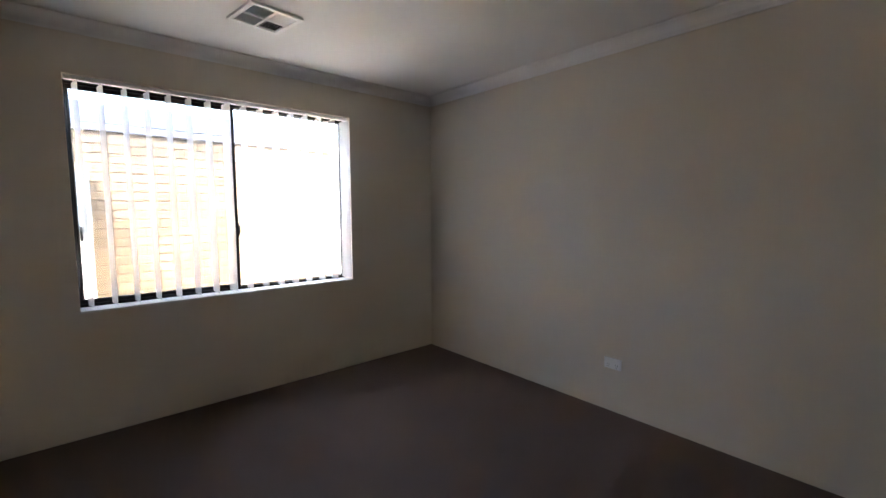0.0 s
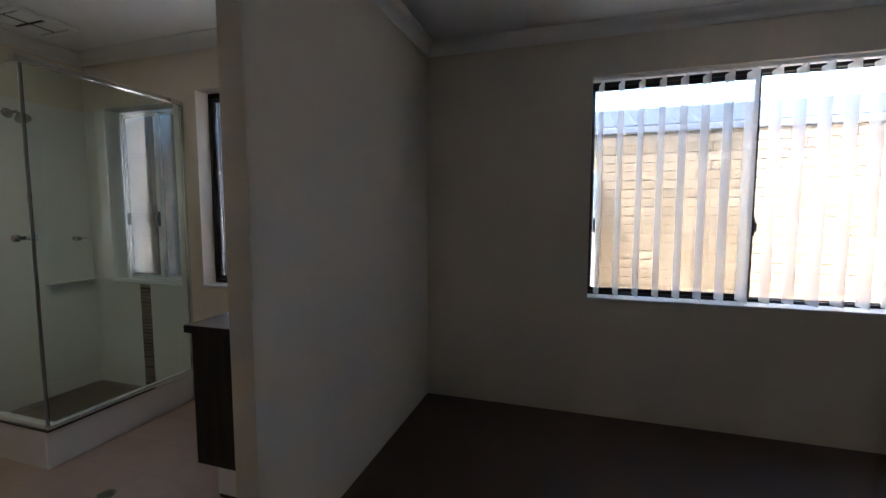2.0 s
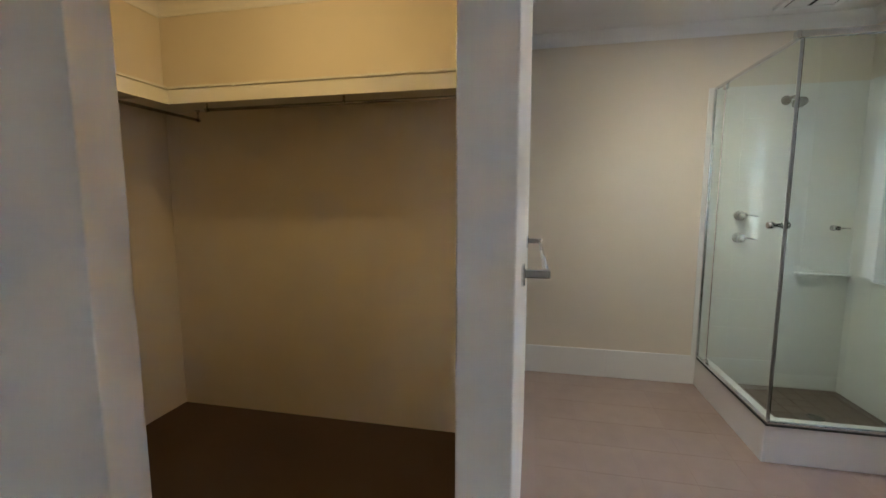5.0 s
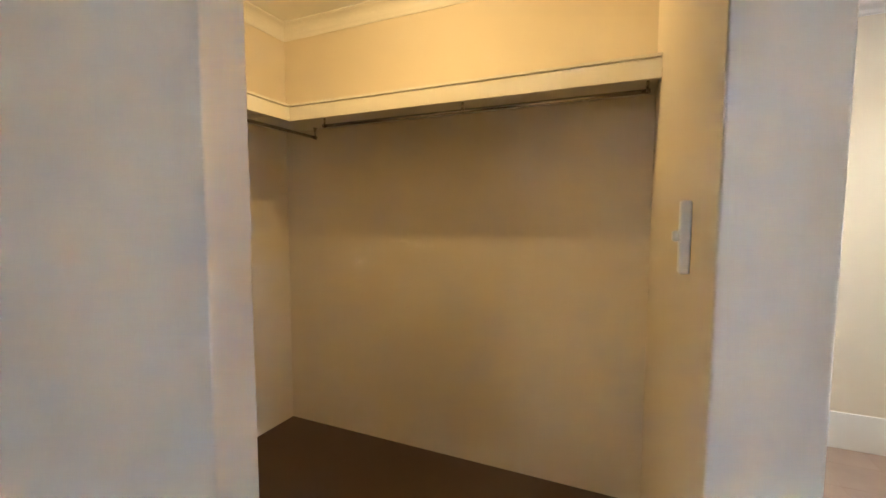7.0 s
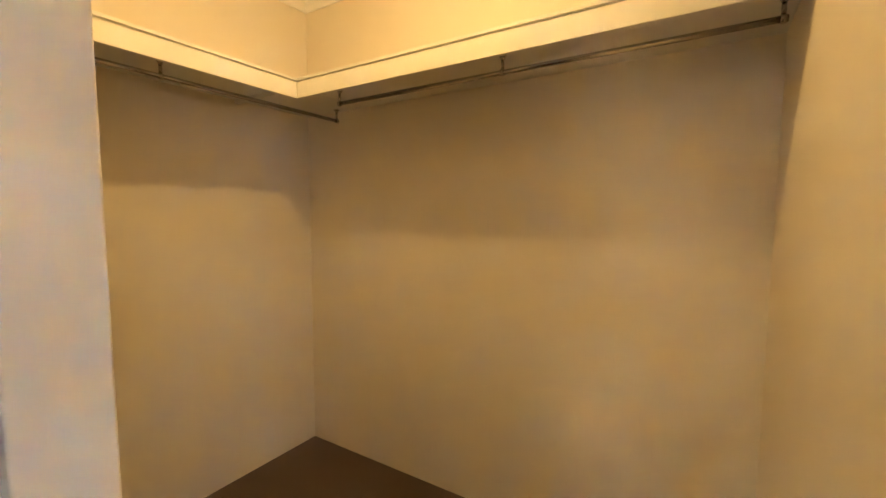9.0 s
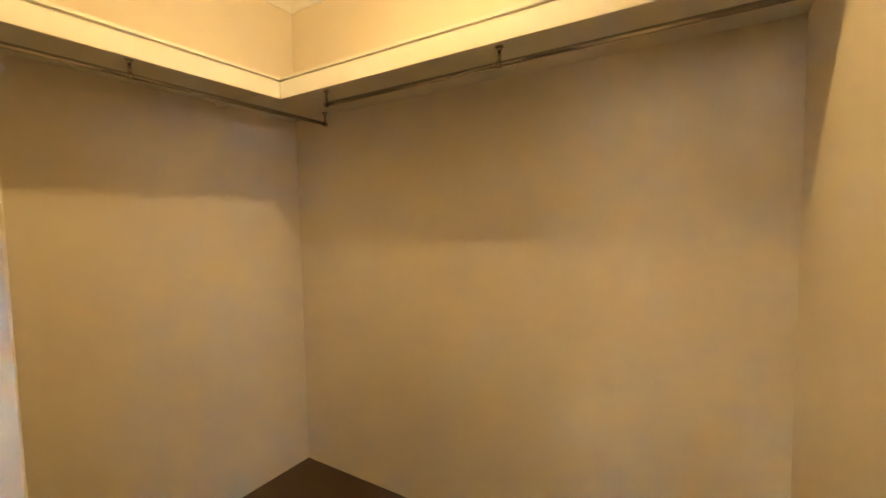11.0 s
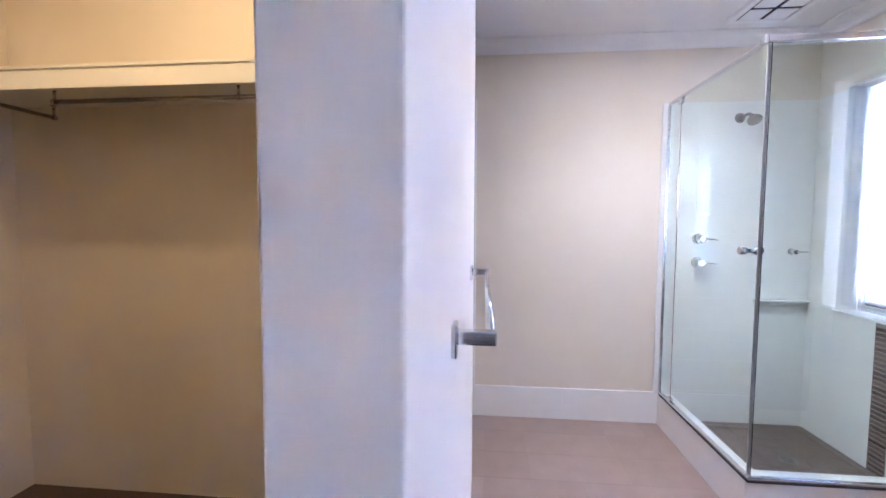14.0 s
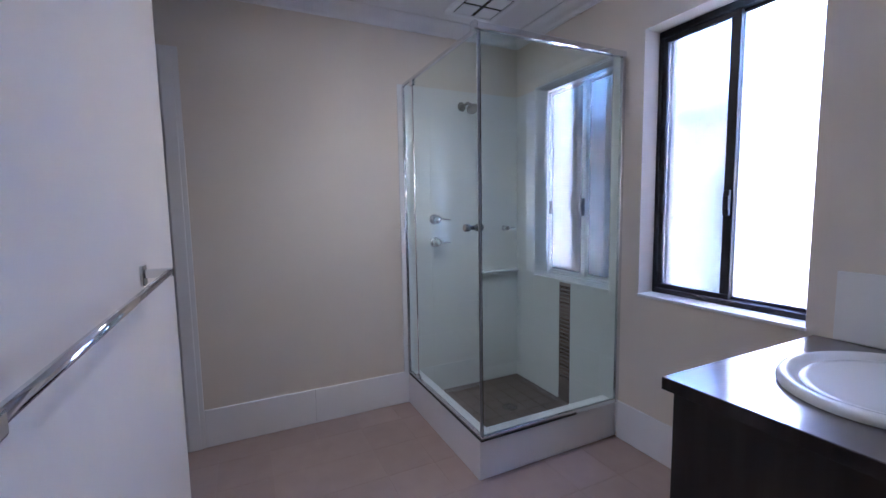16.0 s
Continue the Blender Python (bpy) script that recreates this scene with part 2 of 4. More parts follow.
# ---- builders ----


def add_box(bm, x0, x1, y0, y1, z0, z1, bev=0.0, seg=2):
    made = bmesh.ops.create_cube(bm, size=1)["verts"]
    for v in made:
        v.co = Vector((x0 if v.co.x < 0 else x1, y0 if v.co.y < 0 else y1, z0 if v.co.z < 0 else z1))
    if bev:
        edges = list({e for v in made for e in v.link_edges})
        bmesh.ops.bevel(bm, geom=edges, offset=bev, segments=seg, profile=0.5, affect="EDGES")
    return bm


def box(x0, x1, y0, y1, z0, z1, bev=0.0, seg=2):
    return add_box(bmesh.new(), x0, x1, y0, y1, z0, z1, bev, seg)


def add_tube(bm, a, b, r0, r1=None, n=20, caps=True):
    a, b = Vector(a), Vector(b)
    r1 = r0 if r1 is None else r1
    q = (b - a).to_track_quat("Z", "Y").to_matrix()
    rings = []
    for c, r in ((a, r0), (b, r1)):
        rings.append([bm.verts.new(c + q @ Vector((r * math.cos(2 * math.pi * k / n), r * math.sin(2 * math.pi * k / n), 0))) for k in range(n)])
    for k in range(n):
        f = bm.faces.new((rings[0][k], rings[0][(k + 1) % n], rings[1][(k + 1) % n], rings[1][k]))
        f.smooth = True
    if caps:
        bm.faces.new(rings[0][::-1])
        bm.faces.new(rings[1])
    return bm


def add_lathe(bm, origin, axis, profile, n=28):
    """Turn (radius, height) pairs round an axis."""
    o = Vector(origin)
    q = Vector(axis).to_track_quat("Z", "Y").to_matrix()
    rings = []
    for r, h in profile:
        rings.append([bm.verts.new(o + q @ Vector((r * math.cos(2 * math.pi * k / n), r * math.sin(2 * math.pi * k / n), h))) for k in range(n)])
    for i in range(len(rings) - 1):
        for k in range(n):
            f = bm.faces.new((rings[i][k], rings[i][(k + 1) % n], rings[i + 1][(k + 1) % n], rings[i + 1][k]))
            f.smooth = True
    bm.faces.new(rings[0][::-1])
    bm.faces.new(rings[-1])
    return bm


def mesh_of(name, bm, material):
    bmesh.ops.recalc_face_normals(bm, faces=bm.faces)
    me = bpy.data.meshes.new(name)
    bm.to_mesh(me)
    bm.free()
    me.materials.append(material)
    return me


def part(name, bm, material, parent=None, label=""):
    ob = new(name, mesh_of(name, bm, material))
    if parent is not None:
        ob.parent = parent
    if label:
        ob["label"] = label
    return ob


def thing(name, label, category, group="", kind=""):
    return tagged(new(name), label, category, group, kind)


def structure(name, bm, material, label="", category=""):
    return tagged(part(name, bm, material), label, category, kind="structure")


def piece(name, me, parent, at=(0, 0, 0)):
    ob = new(name, me)
    ob.location = at
    ob.parent = parent
    return ob


def wall(axis, us, vs, w0, w1, holes=()):
    """A wall with openings. axis: the way its normal points; us, vs: its ends along and up; holes: (u0, u1, v0, v1)."""
    ub = sorted({us[0], us[1], *[h[0] for h in holes], *[h[1] for h in holes]})
    vb = sorted({vs[0], vs[1], *[h[2] for h in holes], *[h[3] for h in holes]})
    nu, nv = len(ub) - 1, len(vb) - 1

    def solid(i, j):
        if not (0 <= i < nu and 0 <= j < nv):
            return False
        cu, cv = (ub[i] + ub[i + 1]) / 2, (vb[j] + vb[j + 1]) / 2
        return not any(h[0] < cu < h[1] and h[2] < cv < h[3] for h in holes)

    bm = bmesh.new()
    cache = {}

    def vert(i, j, k):
        key = (i, j, k)
        if key not in cache:
            u, v, w = ub[i], vb[j], (w0, w1)[k]
            cache[key] = bm.verts.new((u, w, v) if axis == "y" else (w, u, v))
        return cache[key]

    for i in range(nu):
        for j in range(nv):
            if not solid(i, j):
                continue
            for k in (0, 1):
                bm.faces.new((vert(i, j, k), vert(i + 1, j, k), vert(i + 1, j + 1, k), vert(i, j + 1, k)))
            for di, dj, a, b in ((-1, 0, (0, 0), (0, 1)), (1, 0, (1, 0), (1, 1)), (0, -1, (0, 0), (1, 0)), (0, 1, (0, 1), (1, 1))):
                if not solid(i + di, j + dj):
                    bm.faces.new((vert(i + a[0], j + a[1], 0), vert(i + b[0], j + b[1], 0), vert(i + b[0], j + b[1], 1), vert(i + a[0], j + a[1], 1)))
    return bm


def soft_edges(ob, width):
    """Plaster corners are slightly rounded."""
    b = ob.modifiers.new("rounded", "BEVEL")
    b.width, b.segments, b.limit_method, b.angle_limit = width, 3, "ANGLE", radians(40)
    return ob


CEIL = 2.43
# plan of the place
E_WALL = 3.747          # bedroom
B_SOUTH = -5.30
OPEN_N, OPEN_S = -1.698, -2.620   # opening to the ensuite
NIB_S, NIB_E, NIB_W = -2.717, 0.060, -1.74
ROBE_JAMB = -3.538
ROBE_W, ROBE_S = -1.473, -4.763
BATH_W, BATH_N = -2.45, -0.583
W1 = (1.075, 2.865, 0.760, 2.132)    # bedroom window
W4 = (-4.26, -3.82, 1.60, 2.06)      # side window behind the walk, unseen, added for its daylight
W3 = (-2.243, -1.585, 0.800, 2.045)  # shower window
W2 = (-1.405, -0.700, 0.810, 2.105)  # ensuite window

# ---- walls ----
structure("wall_north", wall("y", (-0.098, 3.86), (0, CEIL), 0.0, 0.25, [W1]), M_WALL)
structure("wall_east", wall("x", (B_SOUTH, 0.0), (0, CEIL), E_WALL, 3.86, [W4]), M_WALL)
structure("wall_south", wall("y", (-0.106, 3.86), (0, CEIL), B_SOUTH - 0.1, B_SOUTH), M_WALL)
soft_edges(structure("wall_ensuite_partition", wall("x", (OPEN_S, 0.0), (0, CEIL), -0.098, 0.0, [(OPEN_S, OPEN_N, 0, 2.1)]), M_WALL), 0.004)
soft_edges(structure("wall_nib", wall("y", (NIB_W, NIB_E), (0, CEIL), NIB_S, OPEN_S), M_WALL), 0.004)
soft_edges(structure("wall_robe_east", wall("x", (B_SOUTH, NIB_S), (0, CEIL), -0.106, 0.0, [(ROBE_JAMB, NIB_S, 0, 2.1)]), M_WALL), 0.004)
structure("wall_robe_south", wall("y", (-1.573, -0.106), (0, CEIL), ROBE_S - 0.1, ROBE_S), M_WALL)
structure("wall_robe_west", wall("x", (ROBE_S, NIB_S), (0, CEIL), -1.573, ROBE_W), M_WALL)
structure("wall_ensuite_west", wall("x", (ROBE_S - 0.1, BATH_N + 0.25), (0, CEIL), BATH_W - 0.1, BATH_W, [(-3.53, -2.71, 0, 2.02)]), M_WALL)
structure("wall_ensuite_north", wall("y", (BATH_W, -0.098), (0, CEIL), BATH_N, BATH_N + 0.25, [W2, W3]), M_WALL)
structure("wall_passage_south", wall("y", (BATH_W, -1.573), (0, CEIL), ROBE_S - 0.1, ROBE_S), M_WALL)
structure("wall_outer_return", box(-0.2, -0.098, BATH_N + 0.25, 0.25, 0, CEIL), M_RENDER)

# ceilings
structure("ceiling_bedroom", box(-0.2, 3.86, B_SOUTH - 0.1, 0.25, CEIL, 2.6), M_CEIL)
structure("ceiling_ensuite", box(BATH_W - 0.1, -0.2, B_SOUTH - 0.1, BATH_N + 0.25, CEIL, 2.6), M_CEIL)


def cornice(name, loop):
    """A coved cornice round a room; loop: its inner corners, anticlockwise."""
    prof = [(0.0, -0.075), (0.006, -0.075), (0.010, -0.064)]
    for k in range(7):
        a = radians(90 * k / 6)
        prof.append((0.010 + 0.056 * (1 - math.cos(a)), -0.062 + 0.052 * math.sin(a)))
    prof += [(0.070, -0.008), (0.078, -0.007), (0.078, -0.0005), (0.0, -0.0005)]
    bm = bmesh.new()
    n = len(loop)
    rings = []
    for i, c in enumerate(loop):
        p, q = Vector(loop[i - 1]), Vector(loop[(i + 1) % n])
        c = Vector(c)
        d0, d1 = (c - p).normalized(), (q - c).normalized()
        n0, n1 = Vector((-d0.y, d0.x)), Vector((-d1.y, d1.x))
        miter = (n0 + n1) / (1 + n0.dot(n1))
        rings.append([bm.verts.new((*(c + miter * o), CEIL + z)) for o, z in prof])
    for i in range(n):
        a, b = rings[i], rings[(i + 1) % n]
        for k in range(len(prof) - 1):
            bm.faces.new((a[k], b[k], b[k + 1], a[k + 1]))
    return structure(name, bm, M_CEIL)


cornice("cornice_bedroom", [(0.0005, B_SOUTH), (E_WALL, B_SOUTH), (E_WALL, -0.0005), (0.0005, -0.0005)])
cornice("cornice_robe", [(ROBE_W, ROBE_S), (-0.106, ROBE_S), (-0.106, NIB_S), (ROBE_W, NIB_S)])
cornice("cornice_ensuite", [(BATH_W, ROBE_S), (-1.573, ROBE_S), (-1.573, NIB_S), (NIB_W, NIB_S), (NIB_W, OPEN_S), (-0.098, OPEN_S), (-0.098, BATH_N), (BATH_W, BATH_N)])

# floors
_bm = bmesh.new()
add_box(_bm, -0.045, 3.86, B_SOUTH - 0.1, 0.0, -0.10, 0.0)
add_box(_bm, -1.573, -0.046, B_SOUTH - 0.1, NIB_S + 0.05, -0.10, 0.0)
carpet = structure("floor_carpet", _bm, M_CARPET, "dark brown loop pile carpet", "carpet")
_bm = bmesh.new()
add_box(_bm, BATH_W - 0.1, -0.046, NIB_S + 0.051, BATH_N + 0.25, -0.10, -0.0009)
add_box(_bm, BATH_W - 0.1, -1.574, ROBE_S - 0.1, NIB_S + 0.050, -0.10, -0.0009)
tile_floor = structure("floor_tiled", _bm, M_GROUT, "taupe ceramic floor tiles with narrow grout joints", "floor")

# painted sills and window frames


def sliding_window(name, w, yf, pane_mats, inner, label, frame_mat=None, sill_mat=None, head=0.042, stile=0.034, fixed=0.034, side=0.026, meet=0.046, fly=True, shift=0.0):
    """A two-panel sliding window set back in the wall at yf."""
    frame_mat = frame_mat or M_BLACK
    x0, x1, z0, z1 = w
    top = tagged(new(name), label, "window", kind="structure")
    d0, d1 = yf, yf + 0.06
    bm = bmesh.new()
    add_box(bm, x0, x1, d0, d1, z0, z0 + head, 0.003)
    add_box(bm, x0, x1, d0, d1, z1 - head, z1, 0.003)
    add_box(bm, x0, x0 + side, d0, d1, z0 + head, z1 - head, 0.003)
    add_box(bm, x1 - side, x1, d0, d1, z0 + head, z1 - head, 0.003)
    fr = part("window_frame", bm, frame_mat, top)
    mid = (x0 + x1) / 2 + shift
    for a, b, y, pm in ((x0 + side, mid + meet / 2, d0 + 0.012, pane_mats[0]), (mid - meet / 2, x1 - side, d0 + 0.034, pane_mats[1])):
        bm = bmesh.new()
        s = stile if a < mid - 0.1 else fixed
        za, zb = z0 + head, z1 - head
        add_box(bm, a, b, y, y + 0.02, za, za + s, 0.002)
        add_box(bm, a, b, y, y + 0.02, zb - s, zb, 0.002)
        sa, sb = (side, meet) if a < mid - 0.1 else (meet, min(side, fixed))
        add_box(bm, a, a + sa, y, y + 0.02, za + s, zb - s, 0.002)
        add_box(bm, b - sb, b, y, y + 0.02, za + s, zb - s, 0.002)
        sash = part("sash", bm, frame_mat, top)
        pane = part("pane", box(a + sa - 0.004, b - sb + 0.004, y + 0.008, y + 0.012, za + s - 0.004, zb - s + 0.004), pm, sash)
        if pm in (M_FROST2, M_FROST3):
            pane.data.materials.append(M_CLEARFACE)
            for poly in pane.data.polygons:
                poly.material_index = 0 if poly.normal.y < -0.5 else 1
        if pm is M_GLASS:
            pane.visible_shadow = False
    if fly:
        xa, xb, za, zb = x0 + side, mid + meet / 2, z0 + head * 0.6, z1 - head * 0.6
        bm = bmesh.new()
        add_box(bm, xa, xb, d1 + 0.001, d1 + 0.011, za, za + 0.016, 0.001)
        add_box(bm, xa, xb, d1 + 0.001, d1 + 0.011, zb - 0.016, zb, 0.001)
        add_box(bm, xa, xa + 0.016, d1 + 0.001, d1 + 0.011, za + 0.016, zb - 0.016, 0.001)
        add_box(bm, xb - 0.016, xb, d1 + 0.001, d1 + 0.011, za + 0.016, zb - 0.016, 0.001)
        screen_frame = part("fly_screen_frame", bm, frame_mat, top)
        part("fly_mesh", box(xa + 0.015, xb - 0.015, d1 + 0.005, d1 + 0.0055, za + 0.015, zb - 0.015), M_SCREEN, screen_frame, "fine charcoal fly mesh")
    zc = z0 + 0.46
    bm = bmesh.new()
    add_box(bm, mid - 0.013, mid + 0.013, d0 - 0.006, d0 + 0.012, zc - 0.055, zc + 0.055, 0.003)
    add_box(bm, mid - 0.006, mid + 0.018, d0 - 0.020, d0 - 0.006, zc - 0.030, zc + 0.030, 0.003)
    part("latch", bm, M_BLACK if frame_mat is M_BLACK else M_LATCH, top, "small sash latch")
    bm = bmesh.new()
    add_box(bm, x0 + 0.026, x0 + 0.044, d0 - 0.004, d0 + 0.012, zc - 0.045, zc + 0.045, 0.003)
    part("jamb_catch", bm, M_BLACK if frame_mat is M_BLACK else M_LATCH, top)
    sill = box(x0 - 0.004, x1 + 0.004, inner - 0.008, yf + 0.004, z0 - 0.004, z0 + 0.010, 0.003)
    part("window_sill", sill, sill_mat or M_WHITE, top, "white sill")
    return top


sliding_window("window_1", W1, 0.132, (M_GLASS, M_GLASS), 0.0, "black aluminium sliding window over a white sill", head=0.028, stile=0.026, fixed=0.006, side=0.009, meet=0.022, shift=0.02)
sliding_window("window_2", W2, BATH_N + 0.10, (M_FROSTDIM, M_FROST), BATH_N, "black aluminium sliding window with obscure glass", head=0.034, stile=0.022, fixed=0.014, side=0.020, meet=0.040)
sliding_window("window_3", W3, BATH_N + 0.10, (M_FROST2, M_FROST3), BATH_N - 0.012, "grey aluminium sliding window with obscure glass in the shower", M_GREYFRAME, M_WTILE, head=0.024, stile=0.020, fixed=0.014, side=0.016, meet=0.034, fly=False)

# white lining of the shower window's reveal
_w3 = bpy.data.objects["window_3"]
for a, b in ((W3[0] + 0.0005, W3[0] + 0.0075), (W3[1] - 0.0075, W3[1] - 0.0005)):
    part("reveal_lining", box(a, b, BATH_N - 0.010, BATH_N + 0.0995, W3[2] + 0.0105, W3[3] - 0.0085, 0.001), M_WTILE, _w3, "white tiled reveal")
part("reveal_lining", box(W3[0] + 0.0005, W3[1] - 0.0005, BATH_N - 0.010, BATH_N + 0.0995, W3[3] - 0.008, W3[3] - 0.0005, 0.001), M_WTILE, _w3, "white tiled reveal")

# unseen side window in the bedroom's east wall, added to brighten the room
side = tagged(new("added_side_window"), "small fixed black side window, unseen, added to let in daylight", "window", kind="structure")
_bm = bmesh.new()
add_box(_bm, 3.79, 3.85, W4[0], W4[0] + 0.04, W4[2], W4[3], 0.003)
add_box(_bm, 3.79, 3.85, W4[1] - 0.04, W4[1], W4[2], W4[3], 0.003)
add_box(_bm, 3.79, 3.85, W4[0] + 0.04, W4[1] - 0.04, W4[3] - 0.04, W4[3], 0.003)
add_box(_bm, 3.79, 3.85, W4[0] + 0.04, W4[1] - 0.04, W4[2], W4[2] + 0.04, 0.003)
part("window_frame", _bm, M_BLACK, side)
_p = part("pane", box(3.815, 3.819, W4[0] + 0.038, W4[1] - 0.038, W4[2] + 0.038, W4[3] - 0.038), M_GLASS, side)
_p.visible_shadow = False

# door beyond the nib, in the ensuite's west wall
door = tagged(new("door_1"), "white flush door closed in white architrave", "door", kind="structure")
for y0, y1, step in ((-2.7095, -2.622, 1), (-3.618, -3.5305, -1)):
    _bm = box(BATH_W, BATH_W + 0.012, y0, y1, 0.0, 2.084, 0.002)
    ya, yb = (y0 + 0.006, y1 - 0.022) if step > 0 else (y0 + 0.022, y1 - 0.006)
    add_box(_bm, BATH_W + 0.0122, BATH_W + 0.020, ya, yb, 0.0, 2.062, 0.004)
    part("architrave", _bm, M_WHITE, door)
_bm = box(BATH_W, BATH_W + 0.012, -3.53, -2.71, 2.0205, 2.084, 0.002)
add_box(_bm, BATH_W + 0.0122, BATH_W + 0.020, -3.53, -2.71, 2.026, 2.062, 0.004)
part("architrave", _bm, M_WHITE, door)
_bm = bmesh.new()
add_box(_bm, BATH_W - 0.1, BATH_W - 0.001, -2.73, -2.7105, 0.0, 2.0195, 0.001)
add_box(_bm, BATH_W - 0.1, BATH_W - 0.001, -3.5295, -3.51, 0.0, 2.0195, 0.001)
add_box(_bm, BATH_W - 0.1, BATH_W - 0.001, -3.51, -2.73, 2.0, 2.0195, 0.001)
part("door_jamb", _bm, M_WHITE, door)
part("door_leaf", box(BATH_W - 0.055, BATH_W - 0.02, -3.507, -2.733, 0.008, 1.997, 0.002), M_WHITE, door)

# ---- bedroom things ----
# vertical blind
blind = thing("vertical_blind", "white fabric vertical blind with open slats in the window", "blind")
part("headrail", box(W1[0] + 0.005, W1[1] - 0.005, 0.027, 0.067, W1[3] - 0.024, W1[3] - 0.001, 0.003), M_PLASTIC, blind)
_bm = bmesh.new()
_n = 6
_zs = (W1[2] + 0.022, W1[3] - 0.028)
_col = []
for k in range(_n + 1):
    u = -0.0635 + 0.127 * k / _n
    c = 0.004 * (1 - (u / 0.0635) ** 2)
    _col.append([_bm.verts.new((c, u, z)) for z in _zs])
for k in range(_n):
    f = _bm.faces.new((_col[k][0], _col[k + 1][0], _col[k + 1][1], _col[k][1]))
    f.smooth = True
bmesh.ops.solidify(_bm, geom=_bm.faces[:], thickness=0.0008)
_slat = mesh_of("slat", _bm, M_SLAT)
_hook = mesh_of("slat_hanger", box(-0.004, 0.004, -0.012, 0.012, W1[3] - 0.030, W1[3] - 0.0242, 0.001), M_PLASTIC)
_count = 16
for i in range(_count):
    x = W1[0] + 0.052 + (W1[1] - W1[0] - 0.080) * i / (_count - 1)
    s = piece("slat", _slat, blind, (x, 0.047, 0))
    s.rotation_euler = (0, 0, radians(10.5 - 13.0 * i / (_count - 1) + random.uniform(-1.5, 1.5)))
    if i in (7, _count - 1):
        s.rotation_euler = (0, 0, radians(11.0))
    h = piece("slat_hanger", _hook, s)

# power point
outlet = thing("power_point", "white double power point on the bedroom wall", "power outlet")
part("plate", box(E_WALL - 0.014, E_WALL, -1.974, -1.858, 0.297, 0.370, 0.003), M_PLASTIC, outlet)
for yy in (-1.945, -1.887):
    part("rocker", box(E_WALL - 0.019, E_WALL - 0.013, yy - 0.009, yy + 0.009, 0.345, 0.360, 0.002), M_PLASTIC, outlet)
    _bm = bmesh.new()
    for dy, dz in ((-0.008, 0.004), (0.008, 0.004), (0, -0.010)):
        add_box(_bm, E_WALL - 0.0148, E_WALL - 0.0135, yy + dy - 0.0012, yy + dy + 0.0012, 0.322 + dz - 0.004, 0.322 + dz + 0.004)
    part("socket_slots", _bm, M_DARK, outlet)

# ceiling air vent with four louvred quarters
vent = thing("ceiling_vent", "white square ceiling air vent with four louvred quarters", "vent")
VX, VY, VR = 1.950, -0.735, 0.148
_bm = bmesh.new()
for a in ((VX - VR, VX + VR, VY - VR, VY - VR + 0.026), (VX - VR, VX + VR, VY + VR - 0.026, VY + VR), (VX - VR, VX - VR + 0.026, VY - VR + 0.026, VY + VR - 0.026),
          (VX + VR - 0.026, VX + VR, VY - VR + 0.026, VY + VR - 0.026), (VX - 0.008, VX + 0.008, VY - VR + 0.026, VY + VR - 0.026), (VX - VR + 0.026, VX - 0.008, VY - 0.008, VY + 0.008),
          (VX + 0.008, VX + VR - 0.026, VY - 0.008, VY + 0.008)):
    add_box(_bm, *a, CEIL - 0.014, CEIL - 0.0005, 0.002)
part("frame", _bm, M_PLASTIC, vent)
part("backing", box(VX - VR + 0.01, VX + VR - 0.01, VY - VR + 0.01, VY + VR - 0.01, CEIL - 0.0030, CEIL - 0.0008), M_DARK, vent)
for qx, qy, along, tilt in ((-1, -1, "x", 40), (-1, 1, "x", 40), (1, -1, "y", 40), (1, 1, "y", -40)):
    cx, cy = VX + qx * 0.065, VY + qy * 0.065
    for k in range(6):
        o = -0.044 + 0.0176 * k
        bm = box(-0.056, 0.056, -0.008, 0.008, -0.0007, 0.0007) if along == "x" else box(-0.008, 0.008, -0.056, 0.056, -0.0007, 0.0007)
        sl = part("slat", bm, M_PLASTIC, vent)
        sl.location = (cx, cy + o, CEIL - 0.0095) if along == "x" else (cx + o, cy, CEIL - 0.0095)
        sl.rotation_euler = (radians(tilt), 0, 0) if along == "x" else (0, radians(tilt), 0)

# it sits a little askew to the walls
_turn = Matrix.Translation((VX, VY, 0)) @ Matrix.Rotation(radians(8), 4, "Z") @ Matrix.Translation((-VX, -VY, 0))
vent.location, vent.rotation_euler = _turn.to_translation(), _turn.to_euler()

# ---- walk-in robe ----
SH_X, SH_Y = -1.047, -4.326     # front corner of the two shelves
SH_LO, SH_HI = 1.756, 1.838


def shelf(name, boards, fascia, label):
    top = thing(name, label, "shelf", "robe shelves")
    part("board", box(*boards, 1.812, 1.828, 0.001), M_SHELF, top)
    x0, x1, y0, y1, face = fascia
    bm = bmesh.new()
    add_box(bm, x0, x1, y0, y1, SH_LO, 1.8185, 0.002)
    if face == "y":
        add_box(bm, x0, x1, y0, y1 - 0.012, 1.8187, 1.8268)
        add_box(bm, x0, x1, y0, y1 - 0.001, 1.827, SH_HI, 0.0015)
    else:
        add_box(bm, x0, x1 - 0.012, y0, y1, 1.8187, 1.8268)
        add_box(bm, x0, x1 - 0.001, y0, y1, 1.827, SH_HI, 0.0015)
    part("fascia", bm, M_SHELF, top, "white fascia board with a shadow groove")
    return top


s1 = shelf("robe_shelf", (ROBE_W + 0.001, -0.108, ROBE_S + 0.001, SH_Y - 0.019), (SH_X - 0.0185, -0.108, SH_Y - 0.018, SH_Y, "y"), "white melamine shelf along the robe's end wall")
